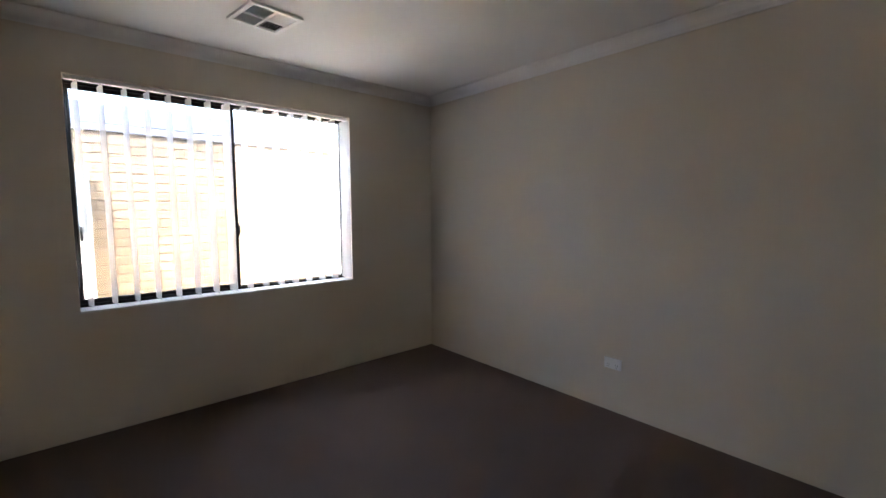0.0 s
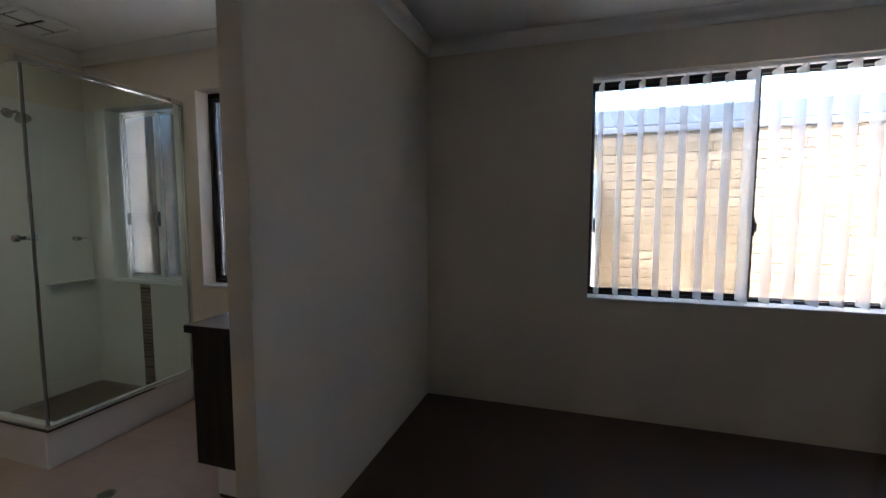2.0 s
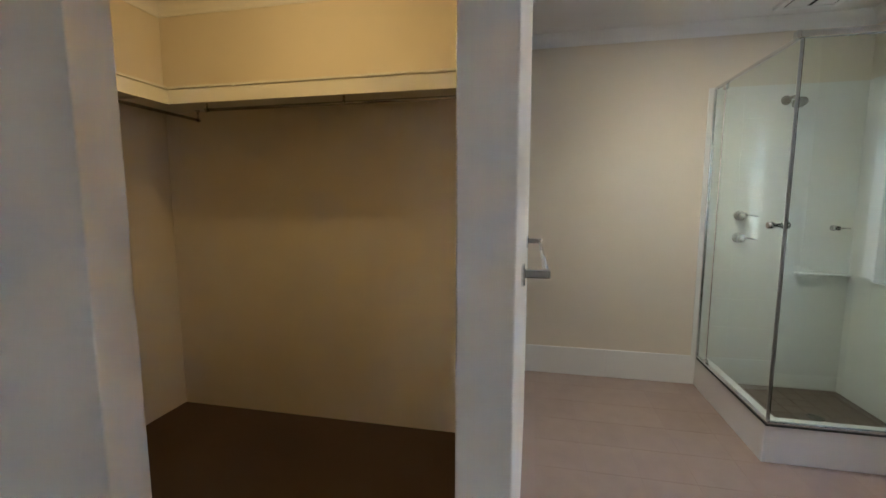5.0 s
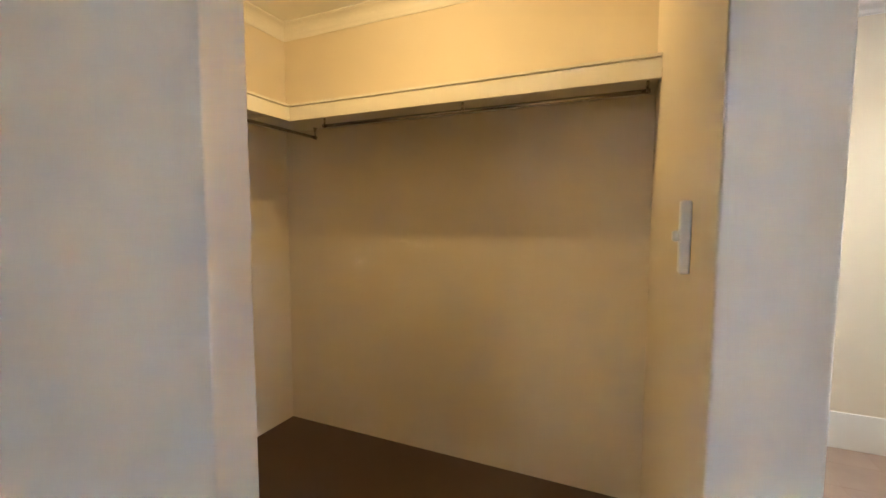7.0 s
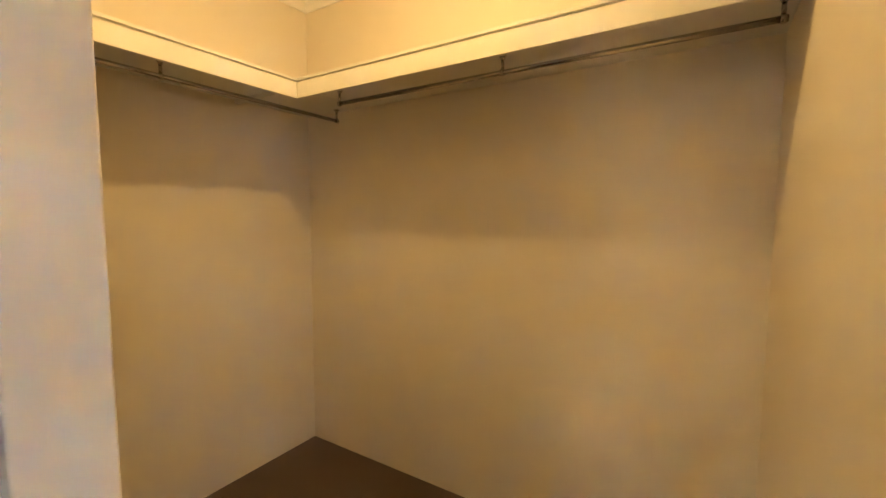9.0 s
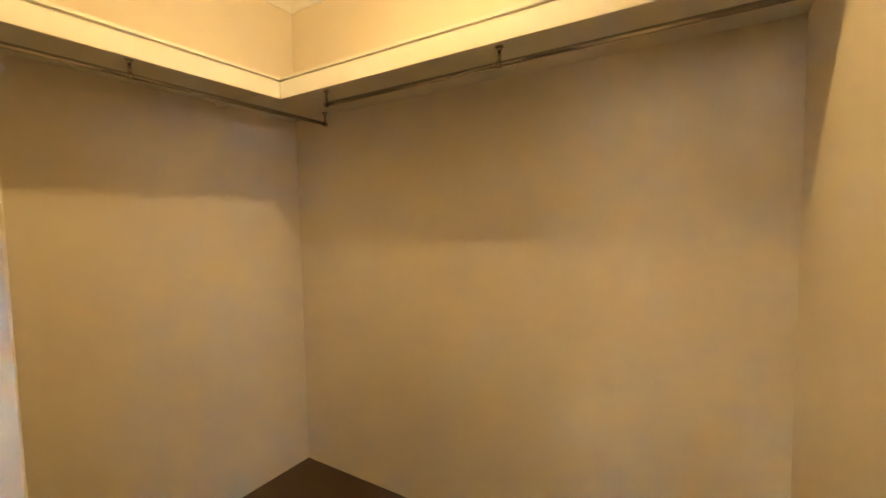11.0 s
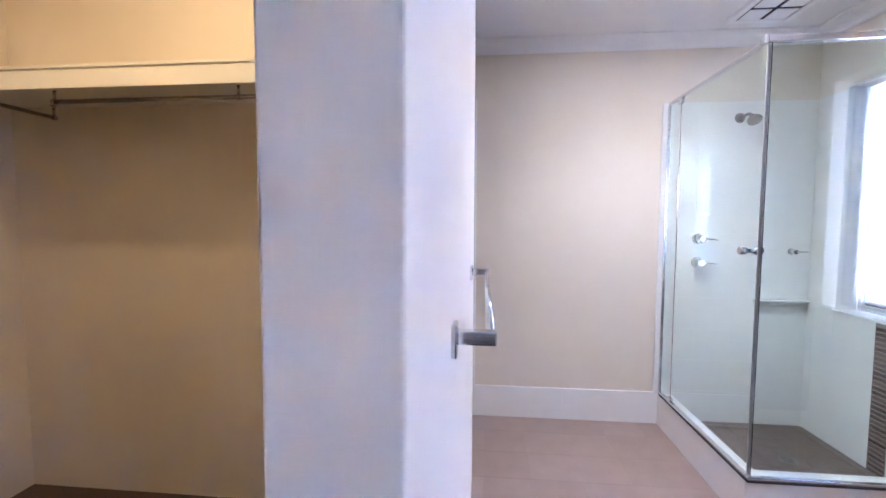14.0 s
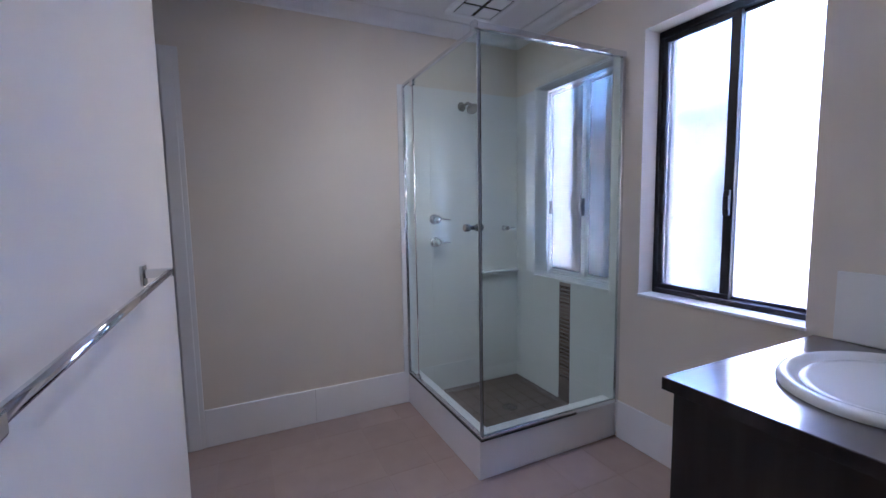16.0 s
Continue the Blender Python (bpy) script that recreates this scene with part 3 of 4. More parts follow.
shelf("robe_shelf", (ROBE_W + 0.001, SH_X - 0.019, SH_Y - 0.0188, NIB_S - 0.001), (SH_X - 0.018, SH_X, SH_Y + 0.0005, NIB_S - 0.001, "x"), "white melamine shelf along the robe's back wall")
part("support_batten", box(SH_X - 0.018, SH_X - 0.001, ROBE_S + 0.001, SH_Y - 0.020, 1.793, 1.8115, 0.002), M_SHELF, s1)


def hanging_rail(a, b, hangers, label):
    top = thing("hanging_rail", label, "clothes rail", "robe rails")
    part("rod", add_tube(bmesh.new(), a, b, 0.0085, n=20), M_STEEL, top)
    for h in hangers:
        bm = bmesh.new()
        x, y, z = h
        add_tube(bm, (x, y, z + 0.008), (x, y, 1.795), 0.0055, n=10)
        add_tube(bm, (x, y, 1.7945), (x, y, 1.809), 0.0055, 0.011, n=14)
        add_lathe(bm, (x, y, 1.8118), (0, 0, -1), [(0.014, 0.0), (0.014, 0.003), (0.006, 0.006)], 16)
        add_tube(bm, (x - (0.006 if a[1] == b[1] else 0), y - (0 if a[1] == b[1] else 0.006), z), (x + (0.006 if a[1] == b[1] else 0), y + (0 if a[1] == b[1] else 0.006), z), 0.0112, n=16)
        part("hanger_bracket", bm, M_STEEL, top)
    return top


RZ = 1.757
hanging_rail((-1.20, -4.25, RZ), (-1.20, -2.745, RZ), [(-1.20, -4.24, RZ), (-1.20, -3.485, RZ), (-1.20, -2.755, RZ)], "chromed steel hanging rail under the back shelf")
hanging_rail((-1.44, -4.50, RZ), (-0.14, -4.50, RZ), [(-1.43, -4.50, RZ), (-0.62, -4.50, RZ), (-0.15, -4.50, RZ)], "chromed steel hanging rail under the end shelf")

# light switch on the robe side of the nib
sw = thing("light_switch", "white vertical light switch on the robe wall", "light switch")
part("plate", box(-0.160, -0.131, NIB_S - 0.014, NIB_S, 1.212, 1.317, 0.003, 3), M_PLASTIC, sw)
_bm = box(-0.152, -0.140, NIB_S - 0.023, NIB_S - 0.013, 1.258, 1.274, 0.003)
part("rocker", _bm, M_PLASTIC, sw)

# lamp holder and globe
lamp = thing("ceiling_globe", "lit warm globe in a white batten holder on the robe ceiling", "light")
_bm = add_lathe(bmesh.new(), (-0.63, -3.64, CEIL), (0, 0, -1), [(0.045, 0.0), (0.045, 0.012), (0.028, 0.022), (0.022, 0.052), (0.0, 0.052001)], 28)
part("batten_holder", _bm, M_PLASTIC, lamp)

# ---- ensuite things ----
# downlight
dl = thing("downlight", "lit round white downlight in the ensuite ceiling", "light")
_bm = bmesh.new()
_prof = [(0.034, -0.001), (0.037, 0.004), (0.046, 0.005), (0.050, 0.001), (0.050, 0.0003)]
_rings = [[_bm.verts.new((-1.56 + r * math.cos(2 * math.pi * k / 32), -1.70 + r * math.sin(2 * math.pi * k / 32), CEIL - h)) for k in range(32)] for r, h in _prof]
for i in range(len(_rings) - 1):
    for k in range(32):
        _bm.faces.new((_rings[i][k], _rings[i][(k + 1) % 32], _rings[i + 1][(k + 1) % 32], _rings[i + 1][k])).smooth = True
part("bezel", _bm, M_PLASTIC, dl)
part("lens", add_lathe(bmesh.new(), (-1.56, -1.70, CEIL - 0.0006), (0, 0, -1), [(0.0345, 0.0), (0.0345, 0.001), (0.0, 0.0012)], 32), M_LAMP, dl)

# exhaust fan
fan = thing("exhaust_fan", "white square exhaust fan with dark cross slots in the ceiling", "exhaust fan")
FX, FY, FR = -2.105, -1.065, 0.165
_bm = bmesh.new()
for a in ((FX - FR, FX + FR, FY - FR, FY - FR + 0.035), (FX - FR, FX + FR, FY + FR - 0.035, FY + FR), (FX - FR, FX - FR + 0.035, FY - FR + 0.035, FY + FR - 0.035), (FX + FR - 0.035, FX + FR, FY - FR + 0.035, FY + FR - 0.035)):
    add_box(_bm, *a, CEIL - 0.020, CEIL - 0.0005, 0.004)
part("frame", _bm, M_PLASTIC, fan)
part("grille_back", box(FX - 0.13, FX + 0.13, FY - 0.13, FY + 0.13, CEIL - 0.013, CEIL - 0.006), M_DARK, fan)
for sx in (-1, 1):
    for sy in (-1, 1):
        cx, cy = FX + sx * 0.066, FY + sy * 0.066
        part("cover_panel", box(cx - 0.054, cx + 0.054, cy - 0.054, cy + 0.054, CEIL - 0.019, CEIL - 0.0135, 0.002), M_PLASTIC, fan)

# shower hob, floor and screen
HX, HY, HT = -1.532, -1.450, 0.198
_bm = bmesh.new()
_outer = [(BATH_W, HY), (HX, HY), (HX, BATH_N)]
_inner = [(BATH_W, HY + 0.09), (HX - 0.09, HY + 0.09), (HX - 0.09, BATH_N)]
_g = {}
for nm, pts in (("o", _outer), ("i", _inner)):
    for lv, z in (("b", 0.0), ("t", HT)):
        _g[nm + lv] = [_bm.verts.new((*p, z)) for p in pts]
for k in (0, 1):
    _bm.faces.new((_g["ob"][k], _g["ob"][k + 1], _g["ot"][k + 1], _g["ot"][k]))
    _bm.faces.new((_g["ib"][k], _g["ib"][k + 1], _g["it"][k + 1], _g["it"][k]))
    _bm.faces.new((_g["ot"][k], _g["ot"][k + 1], _g["it"][k + 1], _g["it"][k]))
hob = soft_edges(structure("shower_hob", _bm, M_HOB, "white tiled shower hob", "shower hob"), 0.004)
sbase = structure("shower_base", box(BATH_W, HX - 0.09, HY + 0.09, BATH_N, -0.002, 0.029), M_SGROUT, "dark brown tiled shower floor", "shower floor")

GX, GY, GT = -1.523, -1.441, 2.010
screen = thing("shower_screen", "semi-frameless clear glass shower screen on a white hob", "shower screen")


def pane(bm, label):
    p = part("glass_panel", bm, M_SGLASS, screen, label)
    p.visible_shadow = False
    return p


pane(box(GX - 0.003, GX + 0.003, GY + 0.006, BATH_N - 0.012, HT + 0.022, GT), "fixed clear side panel")
pane(box(BATH_W + 0.012, -2.288, GY - 0.003, GY + 0.003, HT + 0.022, GT), "narrow fixed clear panel")
pane(box(-2.276, GX - 0.010, GY - 0.003, GY + 0.003, HT + 0.030, GT - 0.004), "clear pivot door")
part("top_rail", box(GX - 0.014, GX + 0.014, GY - 0.014, BATH_N - 0.001, GT, GT + 0.030, 0.004), M_CHROME, screen)
part("top_rail", box(BATH_W + 0.001, GX - 0.0145, GY - 0.007, GY + 0.007, GT + 0.002, GT + 0.020, 0.003), M_ALU, screen)
part("corner_cap", box(GX - 0.018, GX + 0.018, GY - 0.032, GY - 0.0145, GT - 0.004, GT + 0.033, 0.004), M_ALU, screen)
part("wall_channel", box(GX - 0.011, GX + 0.011, BATH_N - 0.022, BATH_N - 0.0008, HT + 0.001, GT - 0.001, 0.002), M_ALU, screen)
part("wall_channel", box(BATH_W + 0.001, BATH_W + 0.022, GY - 0.011, GY + 0.011, HT + 0.001, GT - 0.001, 0.002), M_ALU, screen)
part("corner_strip", box(GX - 0.009, GX - 0.0035, GY - 0.006, GY + 0.006, HT + 0.024, GT - 0.002, 0.001), M_RUBBER, screen, "grey corner seal")
part("pivot_strip", box(-2.287, -2.277, GY - 0.005, GY + 0.005, HT + 0.026, GT - 0.002, 0.002), M_ALU, screen)
part("bottom_rail", box(GX - 0.015, GX + 0.0085, GY - 0.008, BATH_N - 0.001, HT, HT + 0.022, 0.003), M_ALU, screen)
part("bottom_rail", box(BATH_W + 0.001, GX - 0.0155, GY - 0.0085, GY + 0.015, HT, HT + 0.022, 0.003), M_ALU, screen)
part("base_seal", box(GX + 0.0087, GX + 0.0125, GY - 0.0125, BATH_N - 0.30, HT, HT + 0.009, 0.001), M_DARK, screen, "black base seal")
part("base_seal", box(BATH_W + 0.03, GX + 0.0085, GY - 0.0125, GY - 0.0087, HT, HT + 0.009, 0.001), M_DARK, screen, "black base seal")
part("pivot", box(-2.300, -2.262, GY - 0.013, GY + 0.013, GT - 0.030, GT + 0.001, 0.004), M_ALU, screen)
part("pivot", box(-2.300, -2.262, GY - 0.013, GY + 0.013, HT + 0.023, HT + 0.045, 0.004), M_ALU, screen)
_bm = bmesh.new()
add_lathe(_bm, (-1.588, GY - 0.003, 1.178), (0, -1, 0), [(0.010, 0.0), (0.010, 0.014), (0.017, 0.018), (0.017, 0.040), (0.014, 0.043)], 20)
add_lathe(_bm, (-1.588, GY + 0.003, 1.178), (0, 1, 0), [(0.010, 0.0), (0.010, 0.014), (0.017, 0.018), (0.017, 0.040), (0.014, 0.043)], 20)
part("door_knob", _bm, M_STEEL, screen, "chrome door knob")


def shower_tap(y, z):
    top = thing("shower_tap", "chrome lever shower tap on white wall tiles", "tap", "shower taps")
    x = BATH_W + 0.0105
    part("wall_flange", add_lathe(bmesh.new(), (x, y, z), (1, 0, 0), [(0.034, 0.0), (0.034, 0.004), (0.028, 0.009), (0.016, 0.011)], 28), M_CHROME, top)
    bm = add_lathe(bmesh.new(), (x + 0.009, y, z), (1, 0, 0), [(0.018, 0.0), (0.018, 0.012), (0.027, 0.016), (0.028, 0.046), (0.024, 0.054), (0.012, 0.058)], 28)
    part("tap_body", bm, M_CHROME, top)
    bm = add_tube(bmesh.new(), (x + 0.050, y + 0.018, z + 0.004), (x + 0.056, y + 0.092, z - 0.006), 0.0068, 0.0045, 14)
    part("lever", bm, M_CHROME, top)


shower_tap(-1.243, 1.197)
shower_tap(-1.243, 1.049)

rose = thing("shower_rose", "chrome shower rose on a short wall arm", "shower head")
_x = BATH_W + 0.0105
part("wall_flange", add_lathe(bmesh.new(), (_x, -1.03, 1.930), (1, 0, 0), [(0.026, 0.0), (0.030, 0.004), (0.014, 0.012)], 24), M_STEEL, rose)
_bm = add_tube(bmesh.new(), (_x + 0.008, -1.03, 1.930), (_x + 0.09, -1.03, 1.935), 0.009, n=16)
add_tube(_bm, (_x + 0.086, -1.03, 1.936), (_x + 0.128, -1.03, 1.912), 0.009, 0.012, n=16)
part("arm", _bm, M_STEEL, rose)
part("head", add_lathe(bmesh.new(), (_x + 0.124, -1.03, 1.915), (0.62, 0, -0.78), [(0.012, 0.0), (0.018, 0.014), (0.036, 0.030), (0.038, 0.042), (0.034, 0.046)], 28), M_STEEL, rose)

hook = thing("robe_hook", "small chrome hook on the shower wall", "hook")
_bm = add_lathe(bmesh.new(), (_x, -0.705, 1.122), (1, 0, 0), [(0.020, 0.0), (0.020, 0.005), (0.010, 0.012), (0.010, 0.040), (0.014, 0.044), (0.014, 0.050)], 24)
part("hook_post", _bm, M_CHROME, hook)
part("hook_arm", add_tube(bmesh.new(), (_x + 0.044, -0.705, 1.122), (_x + 0.05, -0.640, 1.124), 0.006, 0.004, 12), M_CHROME, hook)

ledge = thing("soap_ledge", "white glazed soap ledge on the shower wall", "shelf")
_bm = box(_x, _x + 0.045, -0.905, -0.606, 0.812, 0.828, 0.006, 3)
part("ledge_slab", _bm, M_CERAMIC, ledge)


def floor_waste(x, y, z, r, metal):
    top = thing("floor_waste", "round chrome floor waste grate set in the tiles", "drain", "floor wastes")
    bm = bmesh.new()
    n = 28
    prof = [(r * 0.78, 0.001), (r * 0.80, 0.004), (r * 0.97, 0.004), (r, 0.001)]
    rings = [[bm.verts.new((x + q * math.cos(2 * math.pi * k / n), y + q * math.sin(2 * math.pi * k / n), z + h)) for k in range(n)] for q, h in prof]
    for i in range(3):
        for k in range(n):
            bm.faces.new((rings[i][k], rings[i][(k + 1) % n], rings[i + 1][(k + 1) % n], rings[i + 1][k])).smooth = True
    part("rim", bm, metal, top)
    part("sump", add_lathe(bmesh.new(), (x, y, z + 0.0005), (0, 0, 1), [(r * 0.79, 0.0), (r * 0.79, 0.0006)], n), M_DARK, top)
    for k in range(5):
        o = (k - 2) * r * 0.30
        l = math.sqrt(max(0.0, (r * 0.79) ** 2 - o * o))
        part("bar", box(x - l, x + l, y + o - r * 0.07, y + o + r * 0.07, z + 0.0012, z + 0.0036), metal, top)


floor_waste(-1.050, -1.500, 0.0015, 0.040, M_STEEL)
floor_waste(-2.015, -0.948, 0.0335, 0.045, M_STEEL)

# towel rail on the nib
rail = thing("towel_rail", "single chrome towel rail on a painted wall", "towel rail")
RY, RTZ = OPEN_S, 1.116
for x in (-0.330, -1.205):
    b = part("bracket", box(x - 0.011, x + 0.011, RY + 0.008, RY + 0.070, RTZ - 0.011, RTZ + 0.011, 0.003), M_CHROME, rail)
    part("wall_plate", box(x - 0.021, x + 0.021, RY, RY + 0.009, RTZ - 0.030, RTZ + 0.022, 0.003), M_CHROME, b)
part("bar", add_tube(bmesh.new(), (-1.195, RY + 0.060, RTZ), (-0.340, RY + 0.060, RTZ), 0.0075, n=20), M_CHROME, rail)

# vanity
VW, VS = -0.676, -1.374
vanity = thing("vanity_cabinet", "dark woodgrain laminate vanity on a white tiled plinth", "vanity")
part("side_panel", box(VW + 0.022, -0.099, VS + 0.020, VS + 0.038, 0.144, 0.764, 0.0015), M_LAMINATE, vanity)
part("carcass", box(VW + 0.042, -0.100, VS + 0.0385, BATH_N - 0.002, 0.144, 0.763, 0.001), M_LAMINATE, vanity)
for a, b in ((VS + 0.041, -0.981), (-0.977, BATH_N - 0.004)):
    part("door", box(VW + 0.022, VW + 0.040, a, b, 0.148, 0.758, 0.0015), M_LAMINATE, vanity)
part("plinth_gap", box(-0.535, -0.104, VS + 0.0225, BATH_N - 0.006, 0.0005, 0.0185), M_DARK, vanity)
part("plinth", box(-0.540, -0.101, VS + 0.020, BATH_N - 0.003, 0.019, 0.1435, 0.002), M_HOB, vanity, "white tiled plinth")

bench = thing("benchtop", "dark laminate benchtop on the vanity", "benchtop")
part("slab", box(VW + 0.0014, -0.099, VS + 0.0014, BATH_N - 0.0012, 0.7645, 0.800, 0.0015, 2), M_BENCH, bench)
part("edge_strip", box(VW, VW + 0.0012, VS + 0.0014, BATH_N - 0.0012, 0.765, 0.7985, 0.0004, 1), M_LAMINATE, bench, "dark laminate edging")
part("edge_strip", box(VW, -0.0995, VS, VS + 0.0012, 0.765, 0.7985, 0.0004, 1), M_LAMINATE, bench, "dark laminate edging")

basin = thing("basin", "white oval inset basin in the dark benchtop", "basin")
BX, BY = -0.345, -0.952
_bm = bmesh.new()
_prof = [(1.000, 0.0005), (1.004, 0.010), (0.985, 0.020), (0.945, 0.024), (0.890, 0.022), (0.845, 0.012), (0.80, 0.006)]
_n = 56
_rings = [[_bm.verts.new((BX + 0.228 * s * math.cos(2 * math.pi * k / _n), BY + 0.280 * s * math.sin(2 * math.pi * k / _n), 0.8 + h)) for k in range(_n)] for s, h in _prof]
for i in range(len(_rings) - 1):
    for k in range(_n):
        _bm.faces.new((_rings[i][k], _rings[i][(k + 1) % _n], _rings[i + 1][(k + 1) % _n], _rings[i + 1][k])).smooth = True
part("rim", _bm, M_CERAMIC, basin)
_bm = bmesh.new()
_prof = [(0.798, 0.0062)] + [(0.798 * math.cos(radians(a)) ** 0.75, 0.006 - 0.013 * math.sin(radians(a))) for a in (15, 30, 45, 60, 75, 86)]
_prof = [(s, 0.8 + h * 1.0) for s, h in _prof]
_rings = [[_bm.verts.new((BX + 0.228 * s * math.cos(2 * math.pi * k / _n), BY + 0.280 * s * math.sin(2 * math.pi * k / _n), h + (0.0085 if i else 0))) for k in range(_n)] for i, (s, h) in enumerate(_prof)]
for i in range(len(_rings) - 1):
    for k in range(_n):
        _bm.faces.new((_rings[i][k], _rings[i][(k + 1) % _n], _rings[i + 1][(k + 1) % _n], _rings[i + 1][k])).smooth = True
_bm.faces.new(_rings[-1])
part("bowl", _bm, M_CERAMIC, basin)

# splashback tiles behind the vanity
splash = thing("splashback", "white glazed splashback tiles above the benchtop", "splashback")
for a, b in ((-0.618, -0.360), (-0.3585, -0.100)):
    part("tile", box(a, b, BATH_N - 0.009, BATH_N - 0.0005, 0.8025, 1.036, 0.0015), M_WTILE, splash)

# ---- outside ----
ground = structure("ground", box(-400, 400, -400, 400, -0.4, -0.22), M_PAVING, "pale sandy ground beside the house", "ground")
# unseen wall, added to bounce warm sunlight through the side window
bounce_wall = structure("warm_bounce_wall", box(5.60, 5.75, -12.0, 1.6, -0.22, 3.4), M_BOUNCE, "unseen warm yellow wall added to bounce sunlight indoors", "wall")
NB = 1.75
nb = thing("neighbour_building", "cream brick building with a blue-grey roof next door", "building")
wall_nb = part("brick_wall", box(-5.0, 9.0, NB + 0.007, NB + 0.22, -0.22, 2.075), M_MORTAR, nb, "mortar between cream bricks")
part("gutter", box(-5.1, 9.1, NB - 0.030, NB + 0.05, 2.076, 2.140, 0.010), M_GUTTER, nb)
part("soffit_board", box(-5.1, 9.1, NB + 0.0505, NB + 0.22, 2.0755, 2.10), M_WHITE, nb)
_bm = bmesh.new()
for k in range(int(14.2 / 0.19)):
    x = -5.1 + k * 0.19
    vs = [(x, 0), (x + 0.15, 0), (x + 0.16, 0.006), (x + 0.18, 0.006), (x + 0.19, 0)]
    lo = [_bm.verts.new((u, NB - 0.02, 2.148 + h)) for u, h in vs]
    hi = [_bm.verts.new((u, NB + 0.85, 2.50 + h)) for u, h in vs]
    for i in range(4):
        _bm.faces.new((lo[i], lo[i + 1], hi[i + 1], hi[i]))
part("roof_sheet", _bm, M_ROOF, nb, "blue-grey ribbed roof sheet")
part("back_wall", box(-5.0, 9.0, NB + 0.80, NB + 0.85, -0.22, 2.45), M_RENDER, nb)

meter = thing("meter_box", "grey steel meter box on the brick wall next door", "meter box")
part("box_body", box(0.93, 1.190, NB - 0.16, NB - 0.001, 1.16, 1.690, 0.008), M_METER, meter)
part("box_lid", box(0.92, 1.200, NB - 0.18, NB - 0.161, 1.150, 1.700, 0.006), M_METER, meter)
heater = thing("water_heater", "grey steel outdoor water heater against the brick wall", "water heater")
part("cabinet", box(-2.98, -2.22, NB - 0.42, NB - 0.002, -0.12, 1.60, 0.05, 4), M_METER, heater)
part("plinth_slab", box(-3.04, -2.16, NB - 0.48, NB - 0.002, -0.22, -0.121, 0.008), M_MORTAR, heater)
conduit = thing("conduit_cover", "white conduit cover below the meter box", "pipe cover")
part("cover", box(0.97, 1.195, NB - 0.11, NB - 0.001, -0.22, 1.149, 0.01), M_WHITE, conduit)

# ---- pieces, last ----
# floor tiles of the ensuite
FT = 0.245
_ft = {}


def ftile(x0, x1, y0, y1):
    key = (round(x1 - x0, 4), round(y1 - y0, 4))
    if key not in _ft:
        _ft[key] = mesh_of("floor_tile", box(0, key[0], 0, key[1], -0.006, 0.0, 0.0006, 1), M_FTILE)
    piece("floor_tile", _ft[key], tile_floor, (x0, y0, 0))


for i in range(10):
    x1 = -0.046 - i * FT
    x0 = max(x1 - FT + 0.0014, BATH_W)
    if x1 - x0 < 0.02:
        continue
    for j in range(18):
        y0 = ROBE_S + j * FT
        y1 = min(y0 + FT - 0.0014, BATH_N)
        if y1 - y0 < 0.02:
            continue
        if y0 < NIB_S + 0.051 and x0 > -1.8:
            continue
        if x1 < HX - 0.09 and y0 > HY + 0.09:
            continue
        ftile(x0, x1, y0, y1)

# shower floor tiles
_me = mesh_of("shower_floor_tile", box(0, 0.0975, 0, 0.0975, 0.024, 0.032, 0.001, 1), M_STILE)
for i in range(9):
    for j in range(8):
        x, y = BATH_W + 0.002 + i * 0.1, HY + 0.092 + j * 0.1
        if x + 0.0975 < HX - 0.085 and y + 0.0975 < BATH_N + 0.03:
            piece("shower_floor_tile", _me, sbase, (x, y, 0))

# white wall tiles in the shower
tiles_w = structure("shower_tiling_west", box(BATH_W, BATH_W + 0.0096, HY - 0.0275, BATH_N - 0.0005, 0.0275, 2.0292), M_WGROUT, "white glazed shower wall tiles", "wall tiles")
tiles_n = structure("shower_tiling_north", wall("y", (BATH_W + 0.0105, HX + 0.0175), (0.0275, 2.0292), BATH_N - 0.0096, BATH_N, [(W3[0], W3[1], W3[2], 2.0288)]), M_WGROUT, "white glazed shower wall tiles with a brown strip", "wall tiles")
_wt = {}


def wtile(parent, along, a, b, z0, z1):
    key = (along, round(b - a, 4), round(z1 - z0, 4))
    if key not in _wt:
        if along == "y":
            bm = box(0, 0.0085, 0, b - a, 0, z1 - z0, 0.0005, 1)
        else:
            bm = box(0, b - a, -0.0085, 0, 0, z1 - z0, 0.0005, 1)
        _wt[key] = mesh_of("tile", bm, M_WTILE)
    piece("tile", _wt[key], parent, (BATH_W + 0.002, a, z0) if along == "y" else (a, BATH_N - 0.002, z0))


MZ0, MZ1 = -1.985, -1.885      # mosaic strip between these
_rows = [2.030 - 0.2 * k for k in range(11)]
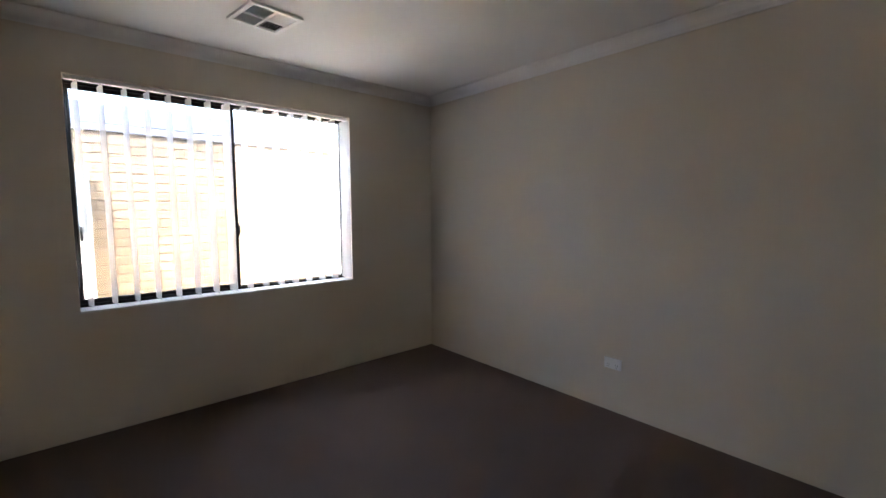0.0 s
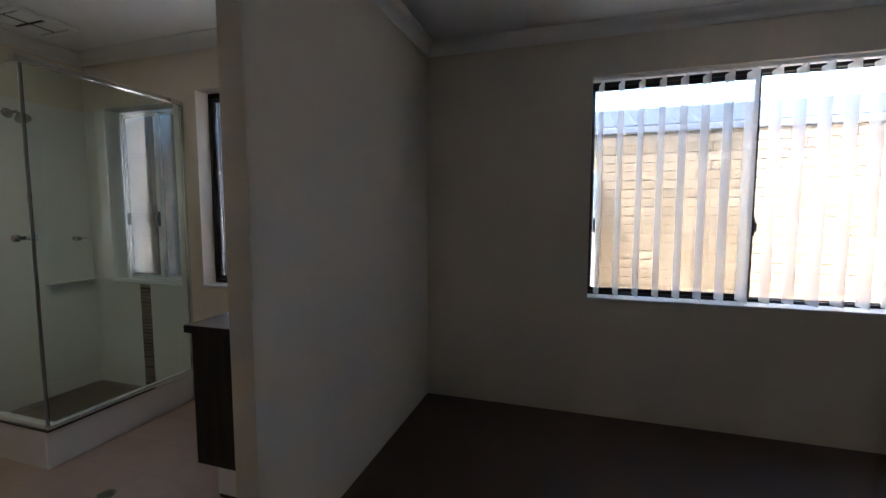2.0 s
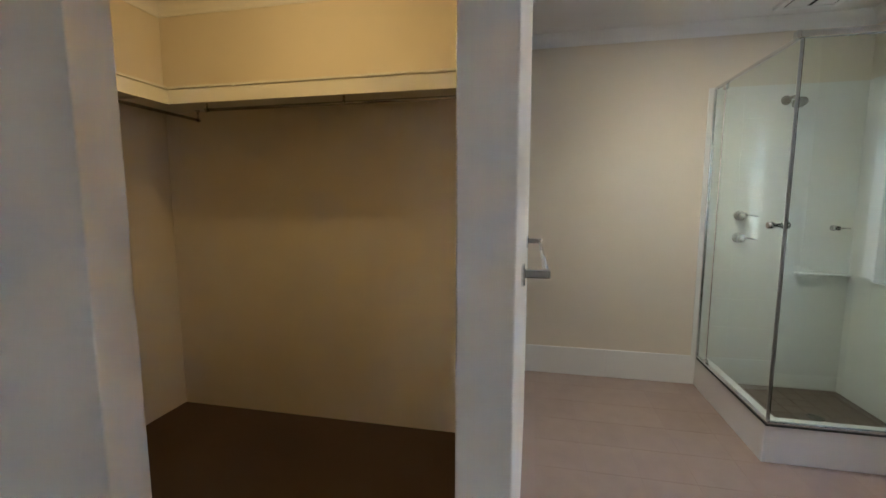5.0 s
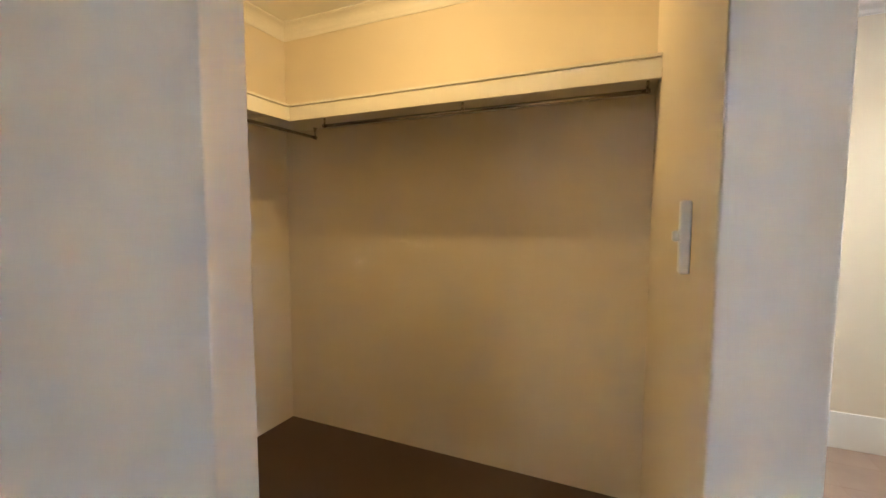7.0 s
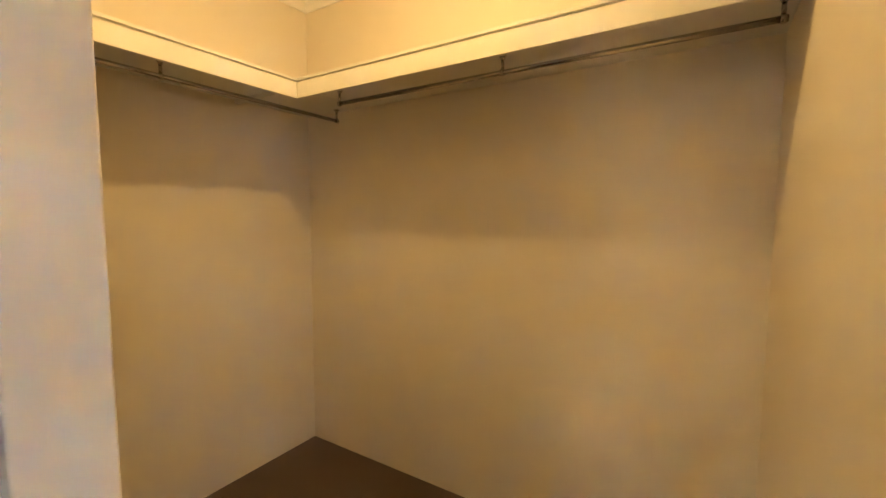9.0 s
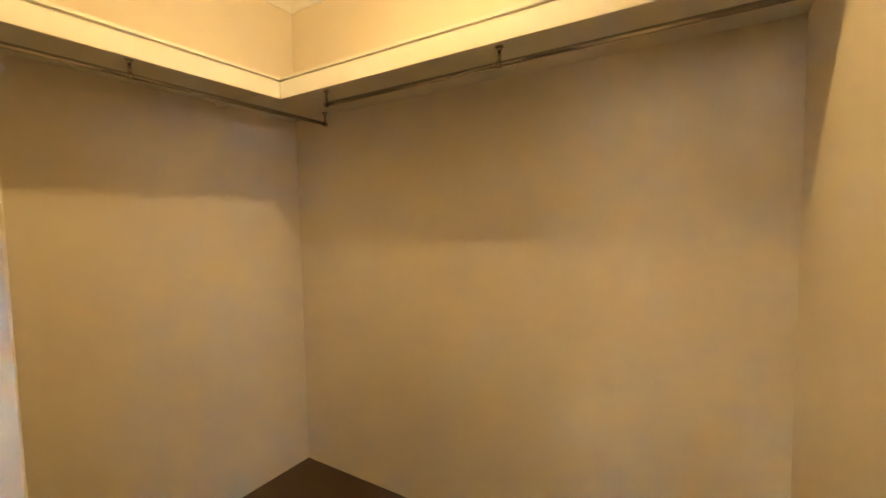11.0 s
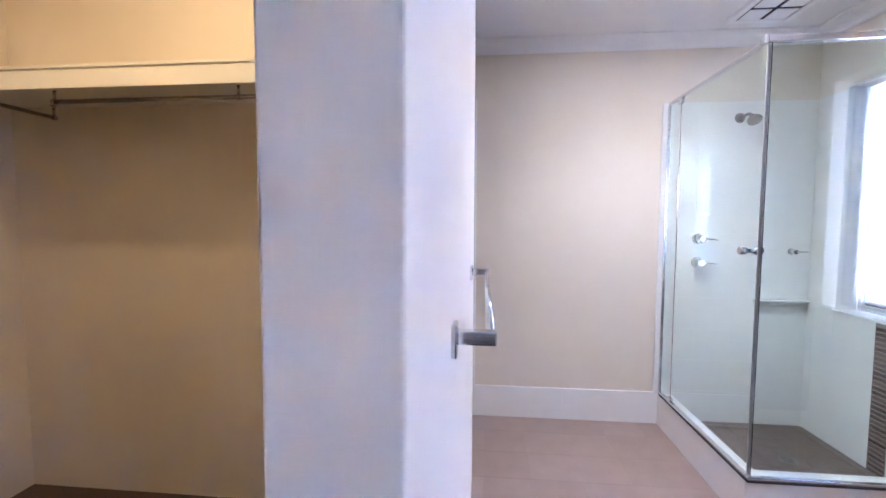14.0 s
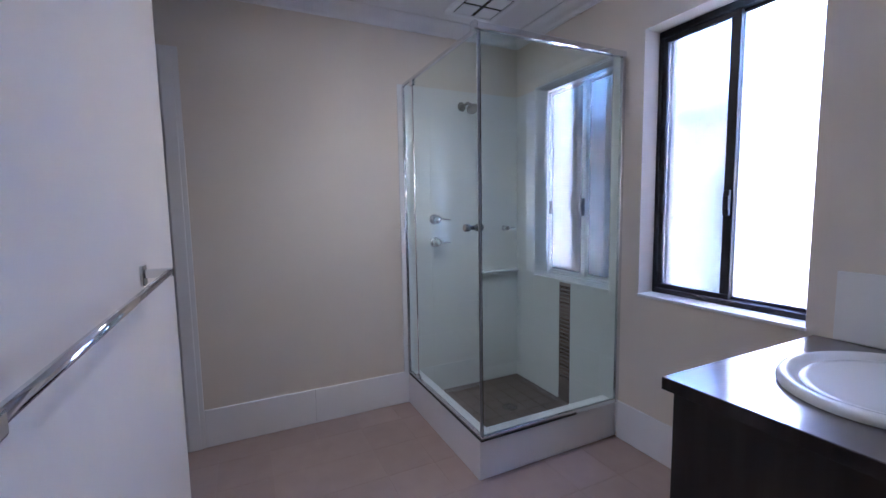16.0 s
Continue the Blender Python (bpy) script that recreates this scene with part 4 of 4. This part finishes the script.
for k in range(10):
    z1, z0 = _rows[k] - 0.0006, max(_rows[k + 1] + 0.0006, 0.0285)
    for a, b in ((-1.478, -1.262), (-1.2612, -0.862), (-0.8612, -0.596)):
        if z0 < HT and a < HY + 0.09:
            if z1 < HT:
                continue
            wtile(tiles_w, "y", a, b, max(z0, HT + 0.002), z1)
        else:
            wtile(tiles_w, "y", a, b, z0, z1)
    if z1 > W3[2]:
        # beside the window: a tile to each side, cut to its sill
        if z0 < W3[2]:
            for a, b in ((W3[0], MZ0 - 0.0015), (MZ1 + 0.0015, W3[1])):
                wtile(tiles_n, "x", a, b, z0, W3[2] - 0.005)
        for a, b in ((BATH_W + 0.011, W3[0] - 0.0006), (W3[1] + 0.0006, HX + 0.018)):
            wtile(tiles_n, "x", a, b, z0, z1)
        continue
    for a, b in ((BATH_W + 0.011, -2.388), (-2.3868, MZ0 - 0.0015), (MZ1 + 0.0015, -1.644), (-1.6428, HX + 0.018)):
        if z0 < HT and b > HX - 0.09:
            if z1 < HT:
                continue
            wtile(tiles_n, "x", a, b, max(z0, HT + 0.002), z1)
        else:
            wtile(tiles_n, "x", a, b, z0, z1)
part("mosaic_bed", box(MZ0 + 0.0005, MZ1 - 0.0005, BATH_N - 0.0101, BATH_N - 0.0003, 0.030, W3[2] - 0.005), M_MBED, tiles_n, "beige grout bed")
_mo = mesh_of("mosaic_tile", box(0, 0.097, -0.0088, 0, 0, 0.0185, 0.0008, 1), M_MOSAIC)
for k in range(80):
    z = 0.030 + 0.025 * k
    if z + 0.02 < W3[2]:
        piece("mosaic_tile", _mo, tiles_n, (MZ0 + 0.0015, BATH_N - 0.002, z))

# skirting tiles
skirt_w = structure("skirting_west", box(BATH_W, BATH_W + 0.003, -2.6215, HY - 0.0005, 0.001, 0.207), M_WGROUT, "white skirting tiles", "skirting")
skirt_n = structure("skirting_north", box(HX + 0.0205, -0.655, BATH_N - 0.003, BATH_N, 0.001, 0.207), M_WGROUT, "white skirting tiles", "skirting")
for a, b in ((-2.621, -2.045), (-2.0444, HY - 0.001)):
    piece("skirting_tile", mesh_of("skirting_tile", box(0, 0.0095, 0, b - a, 0.001, 0.209, 0.002, 2), M_HOB), skirt_w, (BATH_W + 0.001, a, 0))
for a, b in ((HX + 0.021, -1.115), (-1.1144, -0.656)):
    piece("skirting_tile", mesh_of("skirting_tile", box(0, b - a, -0.0095, 0, 0.001, 0.209, 0.002, 2), M_HOB), skirt_n, (a, BATH_N - 0.001, 0))

# bricks next door: those across the window singly, the rest of the field joined
_bk = mesh_of("brick", box(0, 0.230, 0, 0.10, 0, 0.076, 0.003, 1), M_BRICK)
_verts, _faces = [], []


def field_brick(x, z):
    n = len(_verts)
    _verts.extend((x + u, NB + v, z + w) for w in (0, 0.076) for v in (0, 0.05) for u in (0, 0.230))
    _faces.extend(((n, n + 1, n + 5, n + 4), (n + 4, n + 5, n + 7, n + 6), (n, n + 4, n + 6, n + 2), (n + 1, n + 3, n + 7, n + 5), (n, n + 2, n + 3, n + 1)))


for c in range(26):
    z = -0.18 + 0.086 * c
    for k in range(58):
        x = -5.0 + 0.24 * k + (0.12 if c % 2 else 0)
        if z + 0.076 > 2.074:
            continue
        if 1.0 < x < 3.95 and z > 0.30:
            piece("brick", _bk, wall_nb, (x, NB, z))
        else:
            field_brick(x, z)
_me = bpy.data.meshes.new("brick_field")
_me.from_pydata(_verts, [], _faces)
_me.materials.append(M_BRICKREST)
_ob = new("brick_field", _me)
_ob.parent = wall_nb
tagged(_ob, kind="stuff")
